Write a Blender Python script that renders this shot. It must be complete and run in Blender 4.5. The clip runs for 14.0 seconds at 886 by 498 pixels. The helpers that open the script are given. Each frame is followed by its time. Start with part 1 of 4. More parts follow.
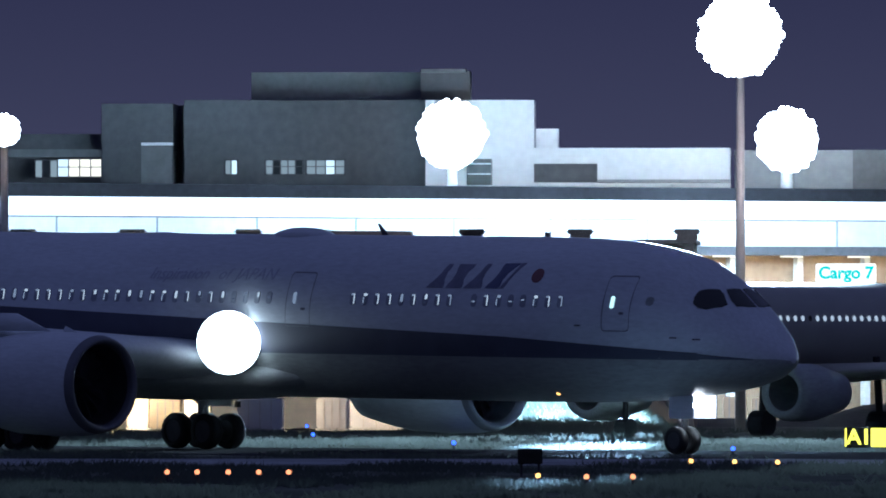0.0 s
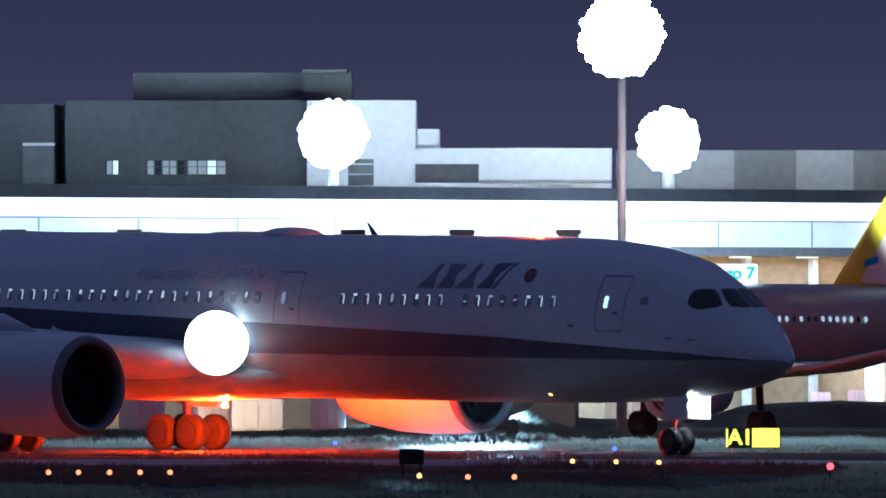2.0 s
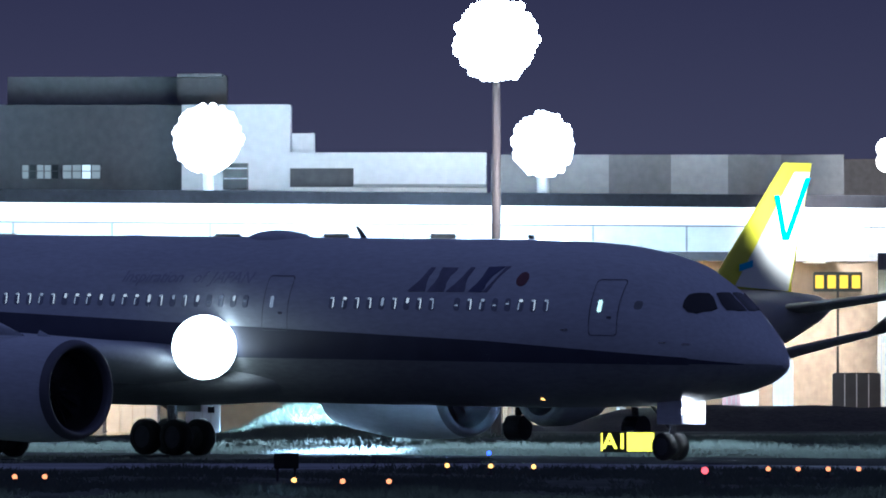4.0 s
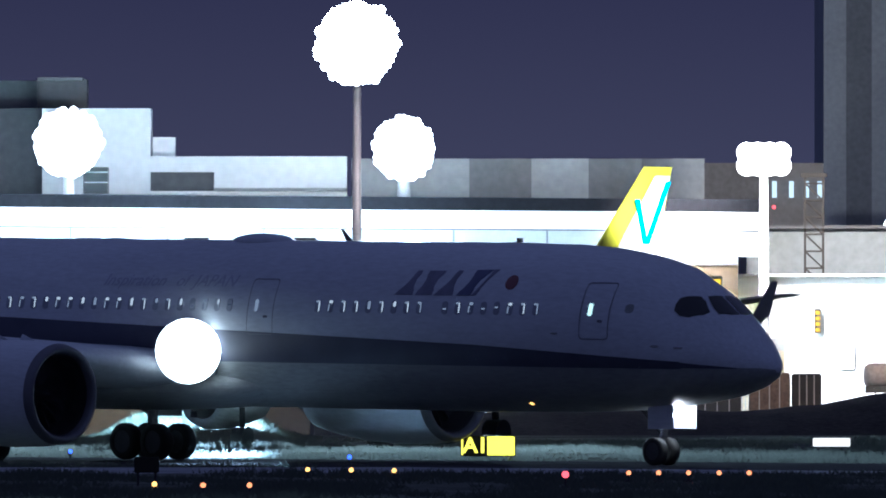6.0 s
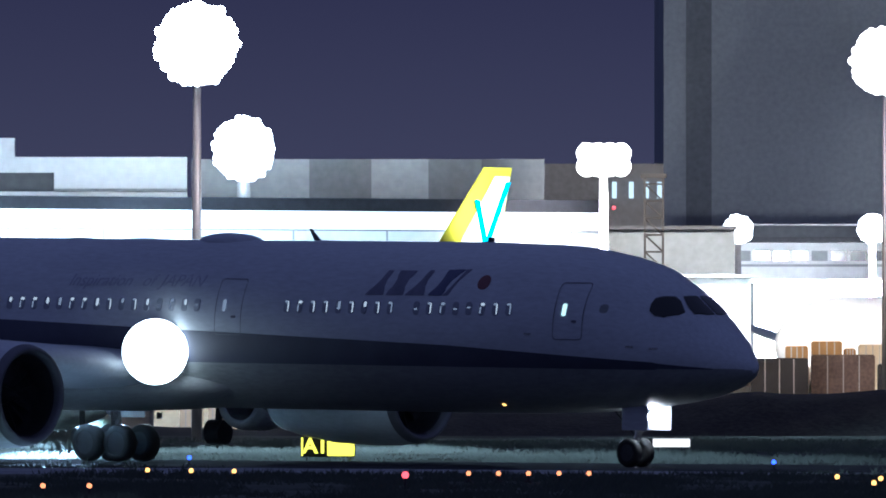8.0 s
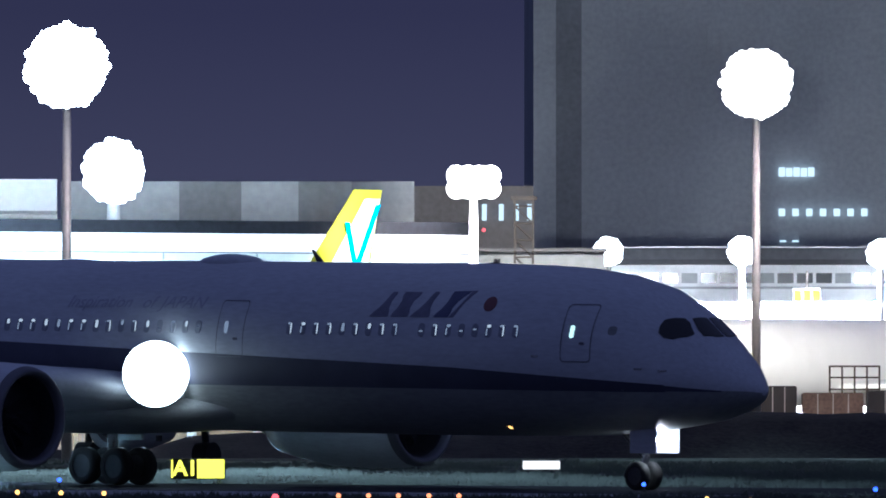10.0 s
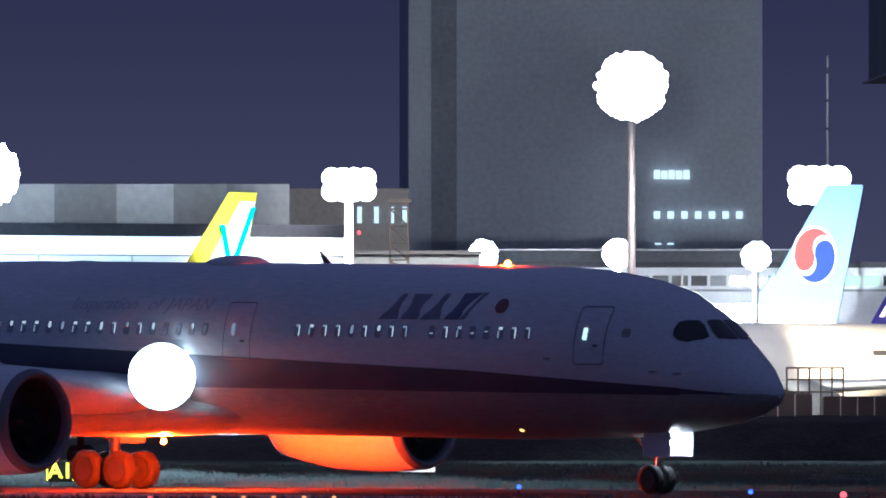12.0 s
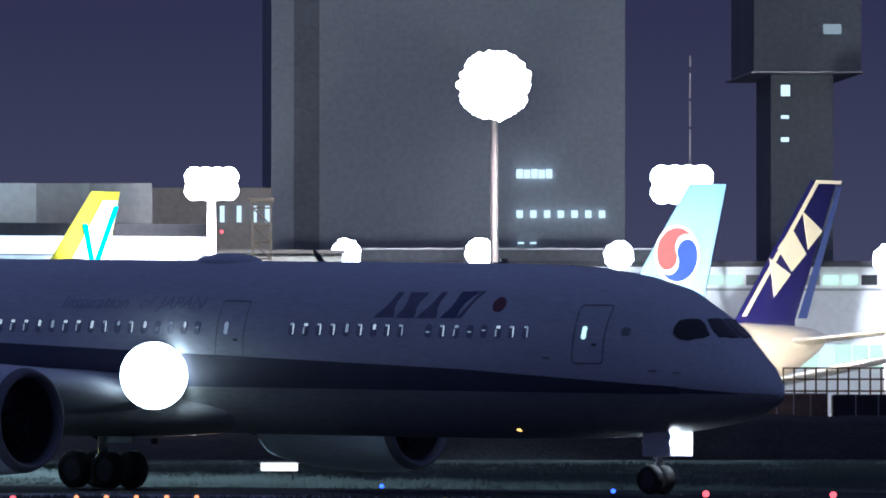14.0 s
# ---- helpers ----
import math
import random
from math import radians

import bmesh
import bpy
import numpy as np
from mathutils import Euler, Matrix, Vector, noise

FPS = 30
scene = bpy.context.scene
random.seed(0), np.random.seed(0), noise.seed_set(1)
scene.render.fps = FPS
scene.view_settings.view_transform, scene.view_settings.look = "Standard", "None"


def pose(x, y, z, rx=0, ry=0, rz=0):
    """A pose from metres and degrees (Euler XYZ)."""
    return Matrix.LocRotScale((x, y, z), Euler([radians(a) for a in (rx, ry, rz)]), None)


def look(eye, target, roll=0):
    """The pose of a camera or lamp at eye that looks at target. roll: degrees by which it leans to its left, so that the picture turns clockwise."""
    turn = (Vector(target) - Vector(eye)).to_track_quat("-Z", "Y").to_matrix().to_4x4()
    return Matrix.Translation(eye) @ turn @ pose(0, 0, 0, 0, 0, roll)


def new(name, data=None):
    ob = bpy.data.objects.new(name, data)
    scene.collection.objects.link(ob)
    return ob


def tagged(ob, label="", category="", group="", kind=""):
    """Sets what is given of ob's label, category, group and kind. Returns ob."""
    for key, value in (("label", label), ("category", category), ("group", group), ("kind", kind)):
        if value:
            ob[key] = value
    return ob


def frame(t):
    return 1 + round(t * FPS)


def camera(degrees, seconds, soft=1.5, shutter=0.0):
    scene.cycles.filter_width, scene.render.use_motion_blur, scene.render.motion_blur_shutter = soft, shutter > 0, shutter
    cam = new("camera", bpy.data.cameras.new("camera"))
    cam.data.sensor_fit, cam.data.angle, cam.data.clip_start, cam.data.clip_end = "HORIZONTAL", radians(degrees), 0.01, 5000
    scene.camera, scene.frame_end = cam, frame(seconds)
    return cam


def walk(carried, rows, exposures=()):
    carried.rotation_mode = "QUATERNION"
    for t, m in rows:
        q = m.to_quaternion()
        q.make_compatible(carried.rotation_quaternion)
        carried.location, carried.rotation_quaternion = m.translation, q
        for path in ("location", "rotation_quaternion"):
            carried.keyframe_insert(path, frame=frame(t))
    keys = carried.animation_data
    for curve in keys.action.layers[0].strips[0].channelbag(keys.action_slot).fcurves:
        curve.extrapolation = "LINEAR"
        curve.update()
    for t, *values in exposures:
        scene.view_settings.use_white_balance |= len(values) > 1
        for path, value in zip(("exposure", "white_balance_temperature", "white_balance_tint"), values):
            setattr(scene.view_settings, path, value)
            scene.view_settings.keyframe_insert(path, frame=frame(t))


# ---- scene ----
# ---------------------------------------------------------------- camera
RAD = 23400.0            # bearing units to the radian
EYE = 4.0                # height of the camera over the airfield
HORIZON = 608.0          # level of the horizon in bearing units
MID = 1612.0             # bearing that lies straight ahead, along +y
cam = camera(2 * math.degrees(math.atan(784 / RAD)), 14.0, soft=1.8)
# seconds, bearing turned, tilt: a slow pan that follows the taxiing aircraft
PAN = [
    (0.0, 0, 0), (0.5, 49, 0), (1.0, 99.6, 0), (1.5, 160.8, 0), (2.0, 209.8, 0.5), (2.5, 260.4, 1), (3.0, 318.5, 1.5),
    (3.2, 341, 2.5), (5.3, 581, 15), (5.5, 604.9, 15.3), (6.0, 678.4, 15), (6.5, 744.2, 14.5), (7.0, 813.1, 14), (7.5, 892.8, 14.5),
    (8.0, 961.7, 16), (8.2, 994, 18), (10.3, 1225, 59), (10.5, 1249.7, 60), (11.0, 1311.7, 60), (11.5, 1366.7, 60),
    (12.0, 1412.7, 60), (12.5, 1465.7, 60), (13.0, 1523.7, 60), (13.5, 1589.7, 60), (14.0, 1655.7, 58.5)]
walk(cam, [(t, pose(0, 0, EYE, 90 + math.degrees((HORIZON - 441 + v) / RAD), 0, -math.degrees((784 + s - MID) / RAD))) for t, s, v in PAN],
     exposures=[(0.0, 0.58, 5600, 10), (14.0, 0.58, 5600, 10)])


def spot(u, v, y):
    """The place at depth y under bearing u and level v."""
    return Vector((y * math.tan((u - MID) / RAD), y, EYE + y * (HORIZON - v) / RAD))


def ground_spot(u, v):
    """The place on the airfield under bearing u and level v."""
    y = EYE * RAD / (v - HORIZON)
    return Vector((y * math.tan((u - MID) / RAD), y, 0.0))


# ---------------------------------------------------------------- world and large lights
world = bpy.data.worlds.new("night_sky")
scene.world = world
world.use_nodes = True
wn = world.node_tree.nodes
wl = world.node_tree.links
bg = wn["Background"]
bg.inputs["Strength"].default_value = 1.0
wtc = wn.new("ShaderNodeTexCoord")
wsep = wn.new("ShaderNodeSeparateXYZ")
wramp = wn.new("ShaderNodeValToRGB")
wl.new(wtc.outputs["Generated"], wsep.inputs[0])
wl.new(wsep.outputs["Z"], wramp.inputs[0])
wl.new(wramp.outputs[0], bg.inputs["Color"])
wramp.color_ramp.elements[0].position = 0.0
wramp.color_ramp.elements[0].color = (0.046, 0.046, 0.075, 1)
wramp.color_ramp.elements[1].position = 0.028
wramp.color_ramp.elements[1].color = (0.021, 0.021, 0.045, 1)
zenith = wramp.color_ramp.elements.new(0.5)
zenith.color = (0.043, 0.05, 0.105, 1)


def flood(eye, target, watts, colour, cone=70, size=0.6):
    lamp = bpy.data.lights.new("spot_lamp", "SPOT")
    lamp.energy, lamp.color, lamp.spot_size, lamp.spot_blend, lamp.shadow_soft_size = watts, colour, radians(cone), 0.6, size
    ob = new("spot_lamp", lamp)
    ob.matrix_world = look(eye, target)
    return ob


# ---------------------------------------------------------------- materials
def material(name, colour, rough=0.6, metal=0.0, vary=0.25, scale=2.0, bump=0.0, fine=30.0, spec=0.4, stretch=(1, 1, 1)):
    """A surface with stains at one scale and grain at another."""
    m = bpy.data.materials.new(name)
    m.use_nodes = True
    n, l = m.node_tree.nodes, m.node_tree.links
    b = n["Principled BSDF"]
    b.inputs["Roughness"].default_value, b.inputs["Metallic"].default_value = rough, metal
    b.inputs["Specular IOR Level"].default_value = spec
    tc, mp = n.new("ShaderNodeTexCoord"), n.new("ShaderNodeMapping")
    mp.inputs["Scale"].default_value = stretch
    l.new(tc.outputs["Object"], mp.inputs[0])
    big, small = n.new("ShaderNodeTexNoise"), n.new("ShaderNodeTexNoise")
    big.inputs["Scale"].default_value, small.inputs["Scale"].default_value = scale, fine
    big.inputs["Detail"].default_value = small.inputs["Detail"].default_value = 4
    l.new(mp.outputs[0], big.inputs["Vector"]), l.new(mp.outputs[0], small.inputs["Vector"])
    add = n.new("ShaderNodeMath")
    add.operation = "ADD"
    l.new(big.outputs["Fac"], add.inputs[0]), l.new(small.outputs["Fac"], add.inputs[1])
    ramp = n.new("ShaderNodeMapRange")
    ramp.inputs["From Min"].default_value, ramp.inputs["From Max"].default_value = 0.7, 1.3
    ramp.inputs["To Min"].default_value, ramp.inputs["To Max"].default_value = 1 - vary, 1 + vary
    l.new(add.outputs[0], ramp.inputs["Value"])
    mul = n.new("ShaderNodeVectorMath")
    mul.operation = "SCALE"
    mul.inputs[0].default_value = colour
    l.new(ramp.outputs[0], mul.inputs["Scale"])
    l.new(mul.outputs[0], b.inputs["Base Color"])
    if bump:
        bp = n.new("ShaderNodeBump")
        bp.inputs["Strength"].default_value, bp.inputs["Distance"].default_value = bump, 0.05
        l.new(small.outputs["Fac"], bp.inputs["Height"]), l.new(bp.outputs[0], b.inputs["Normal"])
    return m


def glowing(name, colour, strength):
    m = bpy.data.materials.new(name)
    m.use_nodes = True
    n, l = m.node_tree.nodes, m.node_tree.links
    b = n["Principled BSDF"]
    b.inputs["Base Color"].default_value = (0.005, 0.005, 0.005, 1)
    b.inputs["Specular IOR Level"].default_value = 0.0
    b.inputs["Emission Color"].default_value = (*colour, 1)
    b.inputs["Emission Strength"].default_value = strength
    return m


WHITE_PAINT = material("white_aircraft_paint", (0.62, 0.65, 0.68), 0.4, vary=0.13, scale=0.5, fine=9, stretch=(0.25, 1, 1))
BELLY_PAINT = material("grey_belly_paint", (0.31, 0.325, 0.32), 0.45, vary=0.2, scale=0.6, fine=9, stretch=(0.25, 1, 1))
BLUE_PAINT = material("dark_blue_paint", (0.085, 0.09, 0.13), 0.4, vary=0.15, scale=1)
MARK_BLUE = material("faded_dark_blue_paint", (0.2, 0.2, 0.27), 0.4, vary=0.25, scale=1.5)
CABIN_PANE = material("drawn_cabin_blind", (0.33, 0.35, 0.4), 0.3, vary=0.15)
LIVERY_BLUE = material("livery_blue_paint", (0.1, 0.11, 0.2), 0.4, vary=0.15, scale=1)
FAINT_BLUE = material("faint_lettering_paint", (0.46, 0.47, 0.55), 0.4, vary=0.05)
RED_PAINT = material("red_paint", (0.2, 0.07, 0.08), 0.4, vary=0.1)
DOOR_SEAM = material("faint_door_seam", (0.17, 0.17, 0.2), 0.6)
SEAM = material("door_seam", (0.06, 0.06, 0.07), 0.6)
COCKPIT_GLASS = material("cockpit_glass", (0.012, 0.012, 0.014), 0.25, vary=0.1, spec=0.6)
METAL = material("bare_metal", (0.6, 0.6, 0.62), 0.25, 1.0, vary=0.1)
LIP = material("dull_lip_metal", (0.16, 0.16, 0.18), 0.5, 0.4, vary=0.1)
DARK_METAL = material("dark_metal", (0.07, 0.07, 0.075), 0.45, 0.6)
RUBBER = material("tyre_rubber", (0.02, 0.02, 0.021), 0.8, vary=0.2)
STEEL = material("galvanised_steel", (0.45, 0.43, 0.42), 0.5, 0.3, vary=0.15, scale=1.5)
CONCRETE = material("pale_concrete", (0.46, 0.48, 0.48), 0.8, vary=0.1, scale=0.15, fine=1.5)
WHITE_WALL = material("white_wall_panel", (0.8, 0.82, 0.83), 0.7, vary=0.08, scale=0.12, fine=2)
GREY_WALL = material("grey_wall_cladding", (0.34, 0.36, 0.37), 0.8, vary=0.14, scale=0.1, fine=2)
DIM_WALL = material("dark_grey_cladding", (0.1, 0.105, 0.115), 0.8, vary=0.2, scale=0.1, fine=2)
CREAM_DULL = material("cream_roof_box", (0.5, 0.45, 0.36), 0.8, vary=0.15)
MID_WALL = material("mid_grey_cladding", (0.18, 0.19, 0.2), 0.8, vary=0.18, scale=0.1, fine=2)
DARK_ROOF = material("black_roof_sheet", (0.012, 0.012, 0.015), 0.8, vary=0.3, scale=0.2, fine=3, spec=0.1)
ROOF = material("dark_roof_sheet", (0.06, 0.06, 0.068), 0.7, vary=0.25, scale=0.2, fine=3)
WINDOW_GLASS = material("dark_window_glass", (0.03, 0.035, 0.04), 0.1, vary=0.2, spec=0.6)
CABIN_GLOW = glowing("cabin_window_light", (0.75, 0.88, 1.0), 0.42)
CABIN_DIM = glowing("cabin_blind_light", (0.6, 0.75, 1.0), 0.22)
DOOR_GLOW = glowing("door_window_light", (0.62, 1.0, 0.95), 0.9)
FLOOD_WHITE = glowing("floodlight_glass", (0.9, 0.97, 1.0), 6.0)
FLOOD_WARM = glowing("warm_floodlight_glass", (1.0, 0.93, 0.86), 6.0)
LANDING = glowing("landing_light_glow", (0.85, 0.98, 1.0), 4.5)
TAXI_LAMP = glowing("taxi_light_glass", (0.95, 0.98, 1.0), 90.0)
ROOM_WARM = glowing("lit_room_warm", (1.0, 0.93, 0.72), 1.0)
ROOM_COOL = glowing("lit_room_cool", (0.7, 0.9, 1.0), 0.85)
ROOM_DIM = glowing("lit_room_dim", (0.6, 0.75, 0.8), 0.3)
ROOM_GREEN = glowing("lit_room_green", (0.72, 1.0, 0.78), 0.7)
AMBER = glowing("amber_lamp_glass", (1.0, 0.5, 0.12), 2.0)
ORANGE = glowing("orange_lamp_glass", (1.0, 0.3, 0.12), 1.4)
BLUE_LAMP = glowing("blue_lamp_glass", (0.04, 0.1, 1.0), 3.0)
BEACON_TOP = glowing("upper_beacon_glass", (1.0, 0.05, 0.0), 9000.0)
BEACON_LOW = glowing("lower_beacon_glass", (1.0, 0.035, 0.0), 110000.0)
RED_LAMP = glowing("red_lamp_glass", (1.0, 0.1, 0.12), 1.6)
GREEN_LAMP = glowing("green_lamp_glass", (0.3, 1.0, 0.7), 1.2)
SIGN_YELLOW = glowing("lit_sign_yellow", (1.0, 0.95, 0.08), 1.4)
SIGN_WHITE = glowing("lit_sign_white", (1.0, 0.98, 0.9), 0.9)
SIGN_CYAN = glowing("lit_sign_cyan", (0.02, 0.7, 0.6), 0.7)
SIGN_AMBER = glowing("gate_sign_amber", (1.0, 0.6, 0.05), 1.2)
SIGN_BLACK = material("sign_black", (0.012, 0.012, 0.008), 0.5)
FIN_YELLOW = material("yellow_fin_paint", (0.75, 0.72, 0.05), 0.35, vary=0.08, scale=0.5)
FIN_WHITE = material("white_fin_paint", (0.85, 0.85, 0.75), 0.35, vary=0.06, scale=0.5)
FIN_CYAN = material("cyan_fin_paint", (0.0, 0.42, 0.7), 0.35, vary=0.08, scale=0.5)
FIN_PALE = material("pale_blue_fin_paint", (0.26, 0.46, 0.62), 0.35, vary=0.08, scale=0.5)
FIN_NAVY = material("navy_fin_paint", (0.02, 0.02, 0.16), 0.35, vary=0.1, scale=0.5)
FIN_RUDDER = material("mid_blue_rudder_paint", (0.06, 0.1, 0.32), 0.4, vary=0.1)
ROUND_RED = material("round_red_paint", (0.55, 0.07, 0.06), 0.4, vary=0.05)
ROUND_BLUE = material("round_blue_paint", (0.03, 0.06, 0.32), 0.4, vary=0.05)
TAXIWAY = material("wet_taxiway_asphalt", (0.07, 0.07, 0.073), 0.9, vary=0.35, scale=0.12, fine=2.5, bump=0.2, spec=0.0)
STRIP = material("pale_edge_concrete", (0.36, 0.37, 0.37), 0.95, vary=0.35, scale=0.15, fine=1.5, spec=0.0)
APRON = material("apron_concrete", (0.2, 0.2, 0.195), 0.6, vary=0.2, scale=0.1, fine=2)
GRASS_BLADE = material("grass_blades", (0.085, 0.11, 0.07), 0.6, vary=0.4, scale=0.3, fine=4, spec=0.2)
# thin blades let part of the light through
gn, gl = GRASS_BLADE.node_tree.nodes, GRASS_BLADE.node_tree.links
blade_mix, blade_through = gn.new("ShaderNodeMixShader"), gn.new("ShaderNodeBsdfTranslucent")
blade_through.inputs["Color"].default_value = (0.12, 0.135, 0.125, 1)
blade_mix.inputs[0].default_value = 0.5
gl.new(gn["Principled BSDF"].outputs[0], blade_mix.inputs[1])
gl.new(blade_through.outputs[0], blade_mix.inputs[2])
gl.new(blade_mix.outputs[0], gn["Material Output"].inputs["Surface"])
EARTH = material("airfield_turf", (0.13, 0.14, 0.115), 0.65, vary=0.5, scale=0.1, fine=1.2, bump=0.6, spec=0.0)
BANK = material("dark_bank_scrub", (0.026, 0.024, 0.02), 0.9, vary=0.6, scale=0.5, fine=4, bump=1.0)
LATTICE = material("dark_brown_steel", (0.016, 0.012, 0.01), 0.8, vary=0.3)
FENCE_PANEL = material("brown_blast_fence", (0.045, 0.028, 0.018), 0.6, vary=0.3)


# ---------------------------------------------------------------- mesh helpers
def link(name, verts, faces, mat, parent=None, label="", smooth=False, kind=""):
    me = bpy.data.meshes.new(name)
    me.from_pydata([tuple(v) for v in verts], [], faces)
    me.materials.append(mat)
    if smooth:
        me.polygons.foreach_set("use_smooth", [True] * len(me.polygons))
    me.update()
    ob = new(name, me)
    if parent:
        ob.parent = parent
    return tagged(ob, label, kind=kind)


def part(name, bm, mat, parent=None, label="", smooth=False):
    """Links a bmesh as one mesh object under a thing or a part."""
    bmesh.ops.recalc_face_normals(bm, faces=bm.faces)
    me = bpy.data.meshes.new(name)
    bm.to_mesh(me)
    bm.free()
    me.materials.append(mat)
    if smooth:
        me.polygons.foreach_set("use_smooth", [True] * len(me.polygons))
    ob = new(name, me)
    if parent:
        ob.parent = parent
    return tagged(ob, label)


def thing(name, m, label, category, group="", kind=""):
    ob = new(name)
    ob.matrix_basis = m
    return tagged(ob, label, category, group, kind)


def add_box(bm, x0, x1, y0, y1, z0, z1, bevel=0.0):
    made = bmesh.ops.create_cube(bm, size=1, matrix=Matrix.LocRotScale(((x0 + x1) / 2, (y0 + y1) / 2, (z0 + z1) / 2), None, (x1 - x0, y1 - y0, z1 - z0)))
    if bevel:
        edges = list({e for v in made["verts"] for e in v.link_edges})
        bmesh.ops.bevel(bm, geom=edges, offset=bevel, segments=2, affect="EDGES")
    return bm


def box(x0, x1, y0, y1, z0, z1, bevel=0.0):
    return add_box(bmesh.new(), x0, x1, y0, y1, z0, z1, bevel)


def add_rod(bm, a, b, r0, r1=None, seg=12):
    a, b = Vector(a), Vector(b)
    d = b - a
    m = Matrix.Translation((a + b) / 2) @ d.to_track_quat("Z", "Y").to_matrix().to_4x4()
    bmesh.ops.create_cone(bm, cap_ends=True, segments=seg, radius1=r0, radius2=r0 if r1 is None else r1, depth=d.length, matrix=m)
    return bm


def rod(a, b, r0, r1=None, seg=12):
    return add_rod(bmesh.new(), a, b, r0, r1, seg)


def ball(c, r, seg=20, squash=(1, 1, 1)):
    bm = bmesh.new()
    bmesh.ops.create_uvsphere(bm, u_segments=seg, v_segments=seg // 2, radius=1, matrix=Matrix.LocRotScale(c, None, (r * squash[0], r * squash[1], r * squash[2])))
    return bm


def revolve(profile, axis_point, seg=40):
    """Turns (x, radius) pairs about an axis along x."""
    bm = bmesh.new()
    rings = []
    for x, r in profile:
        rings.append([bm.verts.new((axis_point[0] + x, axis_point[1] + r * math.cos(2 * math.pi * i / seg), axis_point[2] + r * math.sin(2 * math.pi * i / seg))) for i in range(seg)])
    for a, b in zip(rings, rings[1:]):
        for i in range(seg):
            bm.faces.new((a[i], a[(i + 1) % seg], b[(i + 1) % seg], b[i]))
    return bm


def loft(sections):
    """Skins closed sections of equal counts and caps both ends."""
    bm = bmesh.new()
    rings = [[bm.verts.new(p) for p in s] for s in sections]
    k = len(rings[0])
    for a, b in zip(rings, rings[1:]):
        for i in range(k):
            bm.faces.new((a[i], a[(i + 1) % k], b[(i + 1) % k], b[i]))
    bm.faces.new(rings[0]), bm.faces.new(rings[-1])
    return bm


def aerofoil(le, chord, thick, upright=False, n=12):
    """A section from its leading edge backwards along -x; upright sections thicken along y."""
    pts = []
    for i in range(2 * n):
        a = math.pi * i / n
        c = (1 - math.cos(a)) / 2 if i <= n else (1 - math.cos(a)) / 2
        h = thick / 2 * (2.6 * math.sqrt(max(c, 0)) * (1 - c)) * (1 if i <= n else -1)
        p = Vector((le[0] - chord * c, le[1], le[2]))
        if upright:
            p.y += h
        else:
            p.z += h
        pts.append(p)
    return pts


def plate(outline, axis, depth):
    """A flat outline of (a, b) thickened by depth along axis 'y'."""
    bm = bmesh.new()
    vs = [bm.verts.new((a, axis, b)) for a, b in outline]
    f = bm.faces.new(vs)
    made = bmesh.ops.extrude_face_region(bm, geom=[f])
    bmesh.ops.translate(bm, verts=[v for v in made["geom"] if isinstance(v, bmesh.types.BMVert)], vec=(0, depth, 0))
    return bm


def interp(table, x):
    """Smooth reading of a small table of (x, values...)."""
    table = sorted(table)
    xs = [r[0] for r in table]
    out = []
    for k in range(1, len(table[0])):
        out.append(float(np.interp(x, xs, [r[k] for r in table])))
    return out


def words(name, text, size, m, mat, parent=None, depth=0.01, slant=0.0, bold=0.0):
    cu = bpy.data.curves.new(name, "FONT")
    cu.body, cu.size, cu.extrude, cu.align_x, cu.align_y, cu.shear, cu.offset = text, size, depth, "CENTER", "CENTER", slant, bold
    tmp = bpy.data.objects.new(name, cu)
    scene.collection.objects.link(tmp)
    me = bpy.data.meshes.new_from_object(tmp.evaluated_get(bpy.context.evaluated_depsgraph_get()))
    bpy.data.objects.remove(tmp)
    me.materials.clear()
    me.materials.append(mat)
    ob = new(name, me)
    if parent:
        ob.parent = parent
    ob.matrix_basis = m
    return ob


# ---------------------------------------------------------------- ground
def build_ground():
    xs = [-3000, -800, -200] + [-80 + 4 * i for i in range(41)] + [200, 800, 3000]
    ys = [-200, 200, 330] + [360 + 6 * i for i in range(36)] + [620, 700, 900, 1500, 4500]
    verts, faces = [], []
    for y in ys:
        for x in xs:
            near = 360 < y < 600 and abs(x) < 82
            z = 0.05 * noise.noise((x * 0.11, y * 0.11, 0)) - 0.05 if near else -0.05
            verts.append((x, y, min(z, -0.02)))
    k = len(xs)
    for j in range(len(ys) - 1):
        for i in range(k - 1):
            faces.append((j * k + i, j * k + i + 1, (j + 1) * k + i + 1, (j + 1) * k + i))
    link("ground", verts, faces, EARTH, label="dark wet airfield turf at night", kind="structure")["category"] = "ground"


def slab(name, corners, z0, z1, mat, label):
    v = [(x, y, z) for z in (z0, z1) for x, y in corners]
    n = len(corners)
    f = [tuple(range(n))[::-1], tuple(range(n, 2 * n))] + [(i, (i + 1) % n, n + (i + 1) % n, n + i) for i in range(n)]
    ob = link(name, v, f, mat, label=label, kind="structure")
    ob["category"] = "pavement"
    return ob


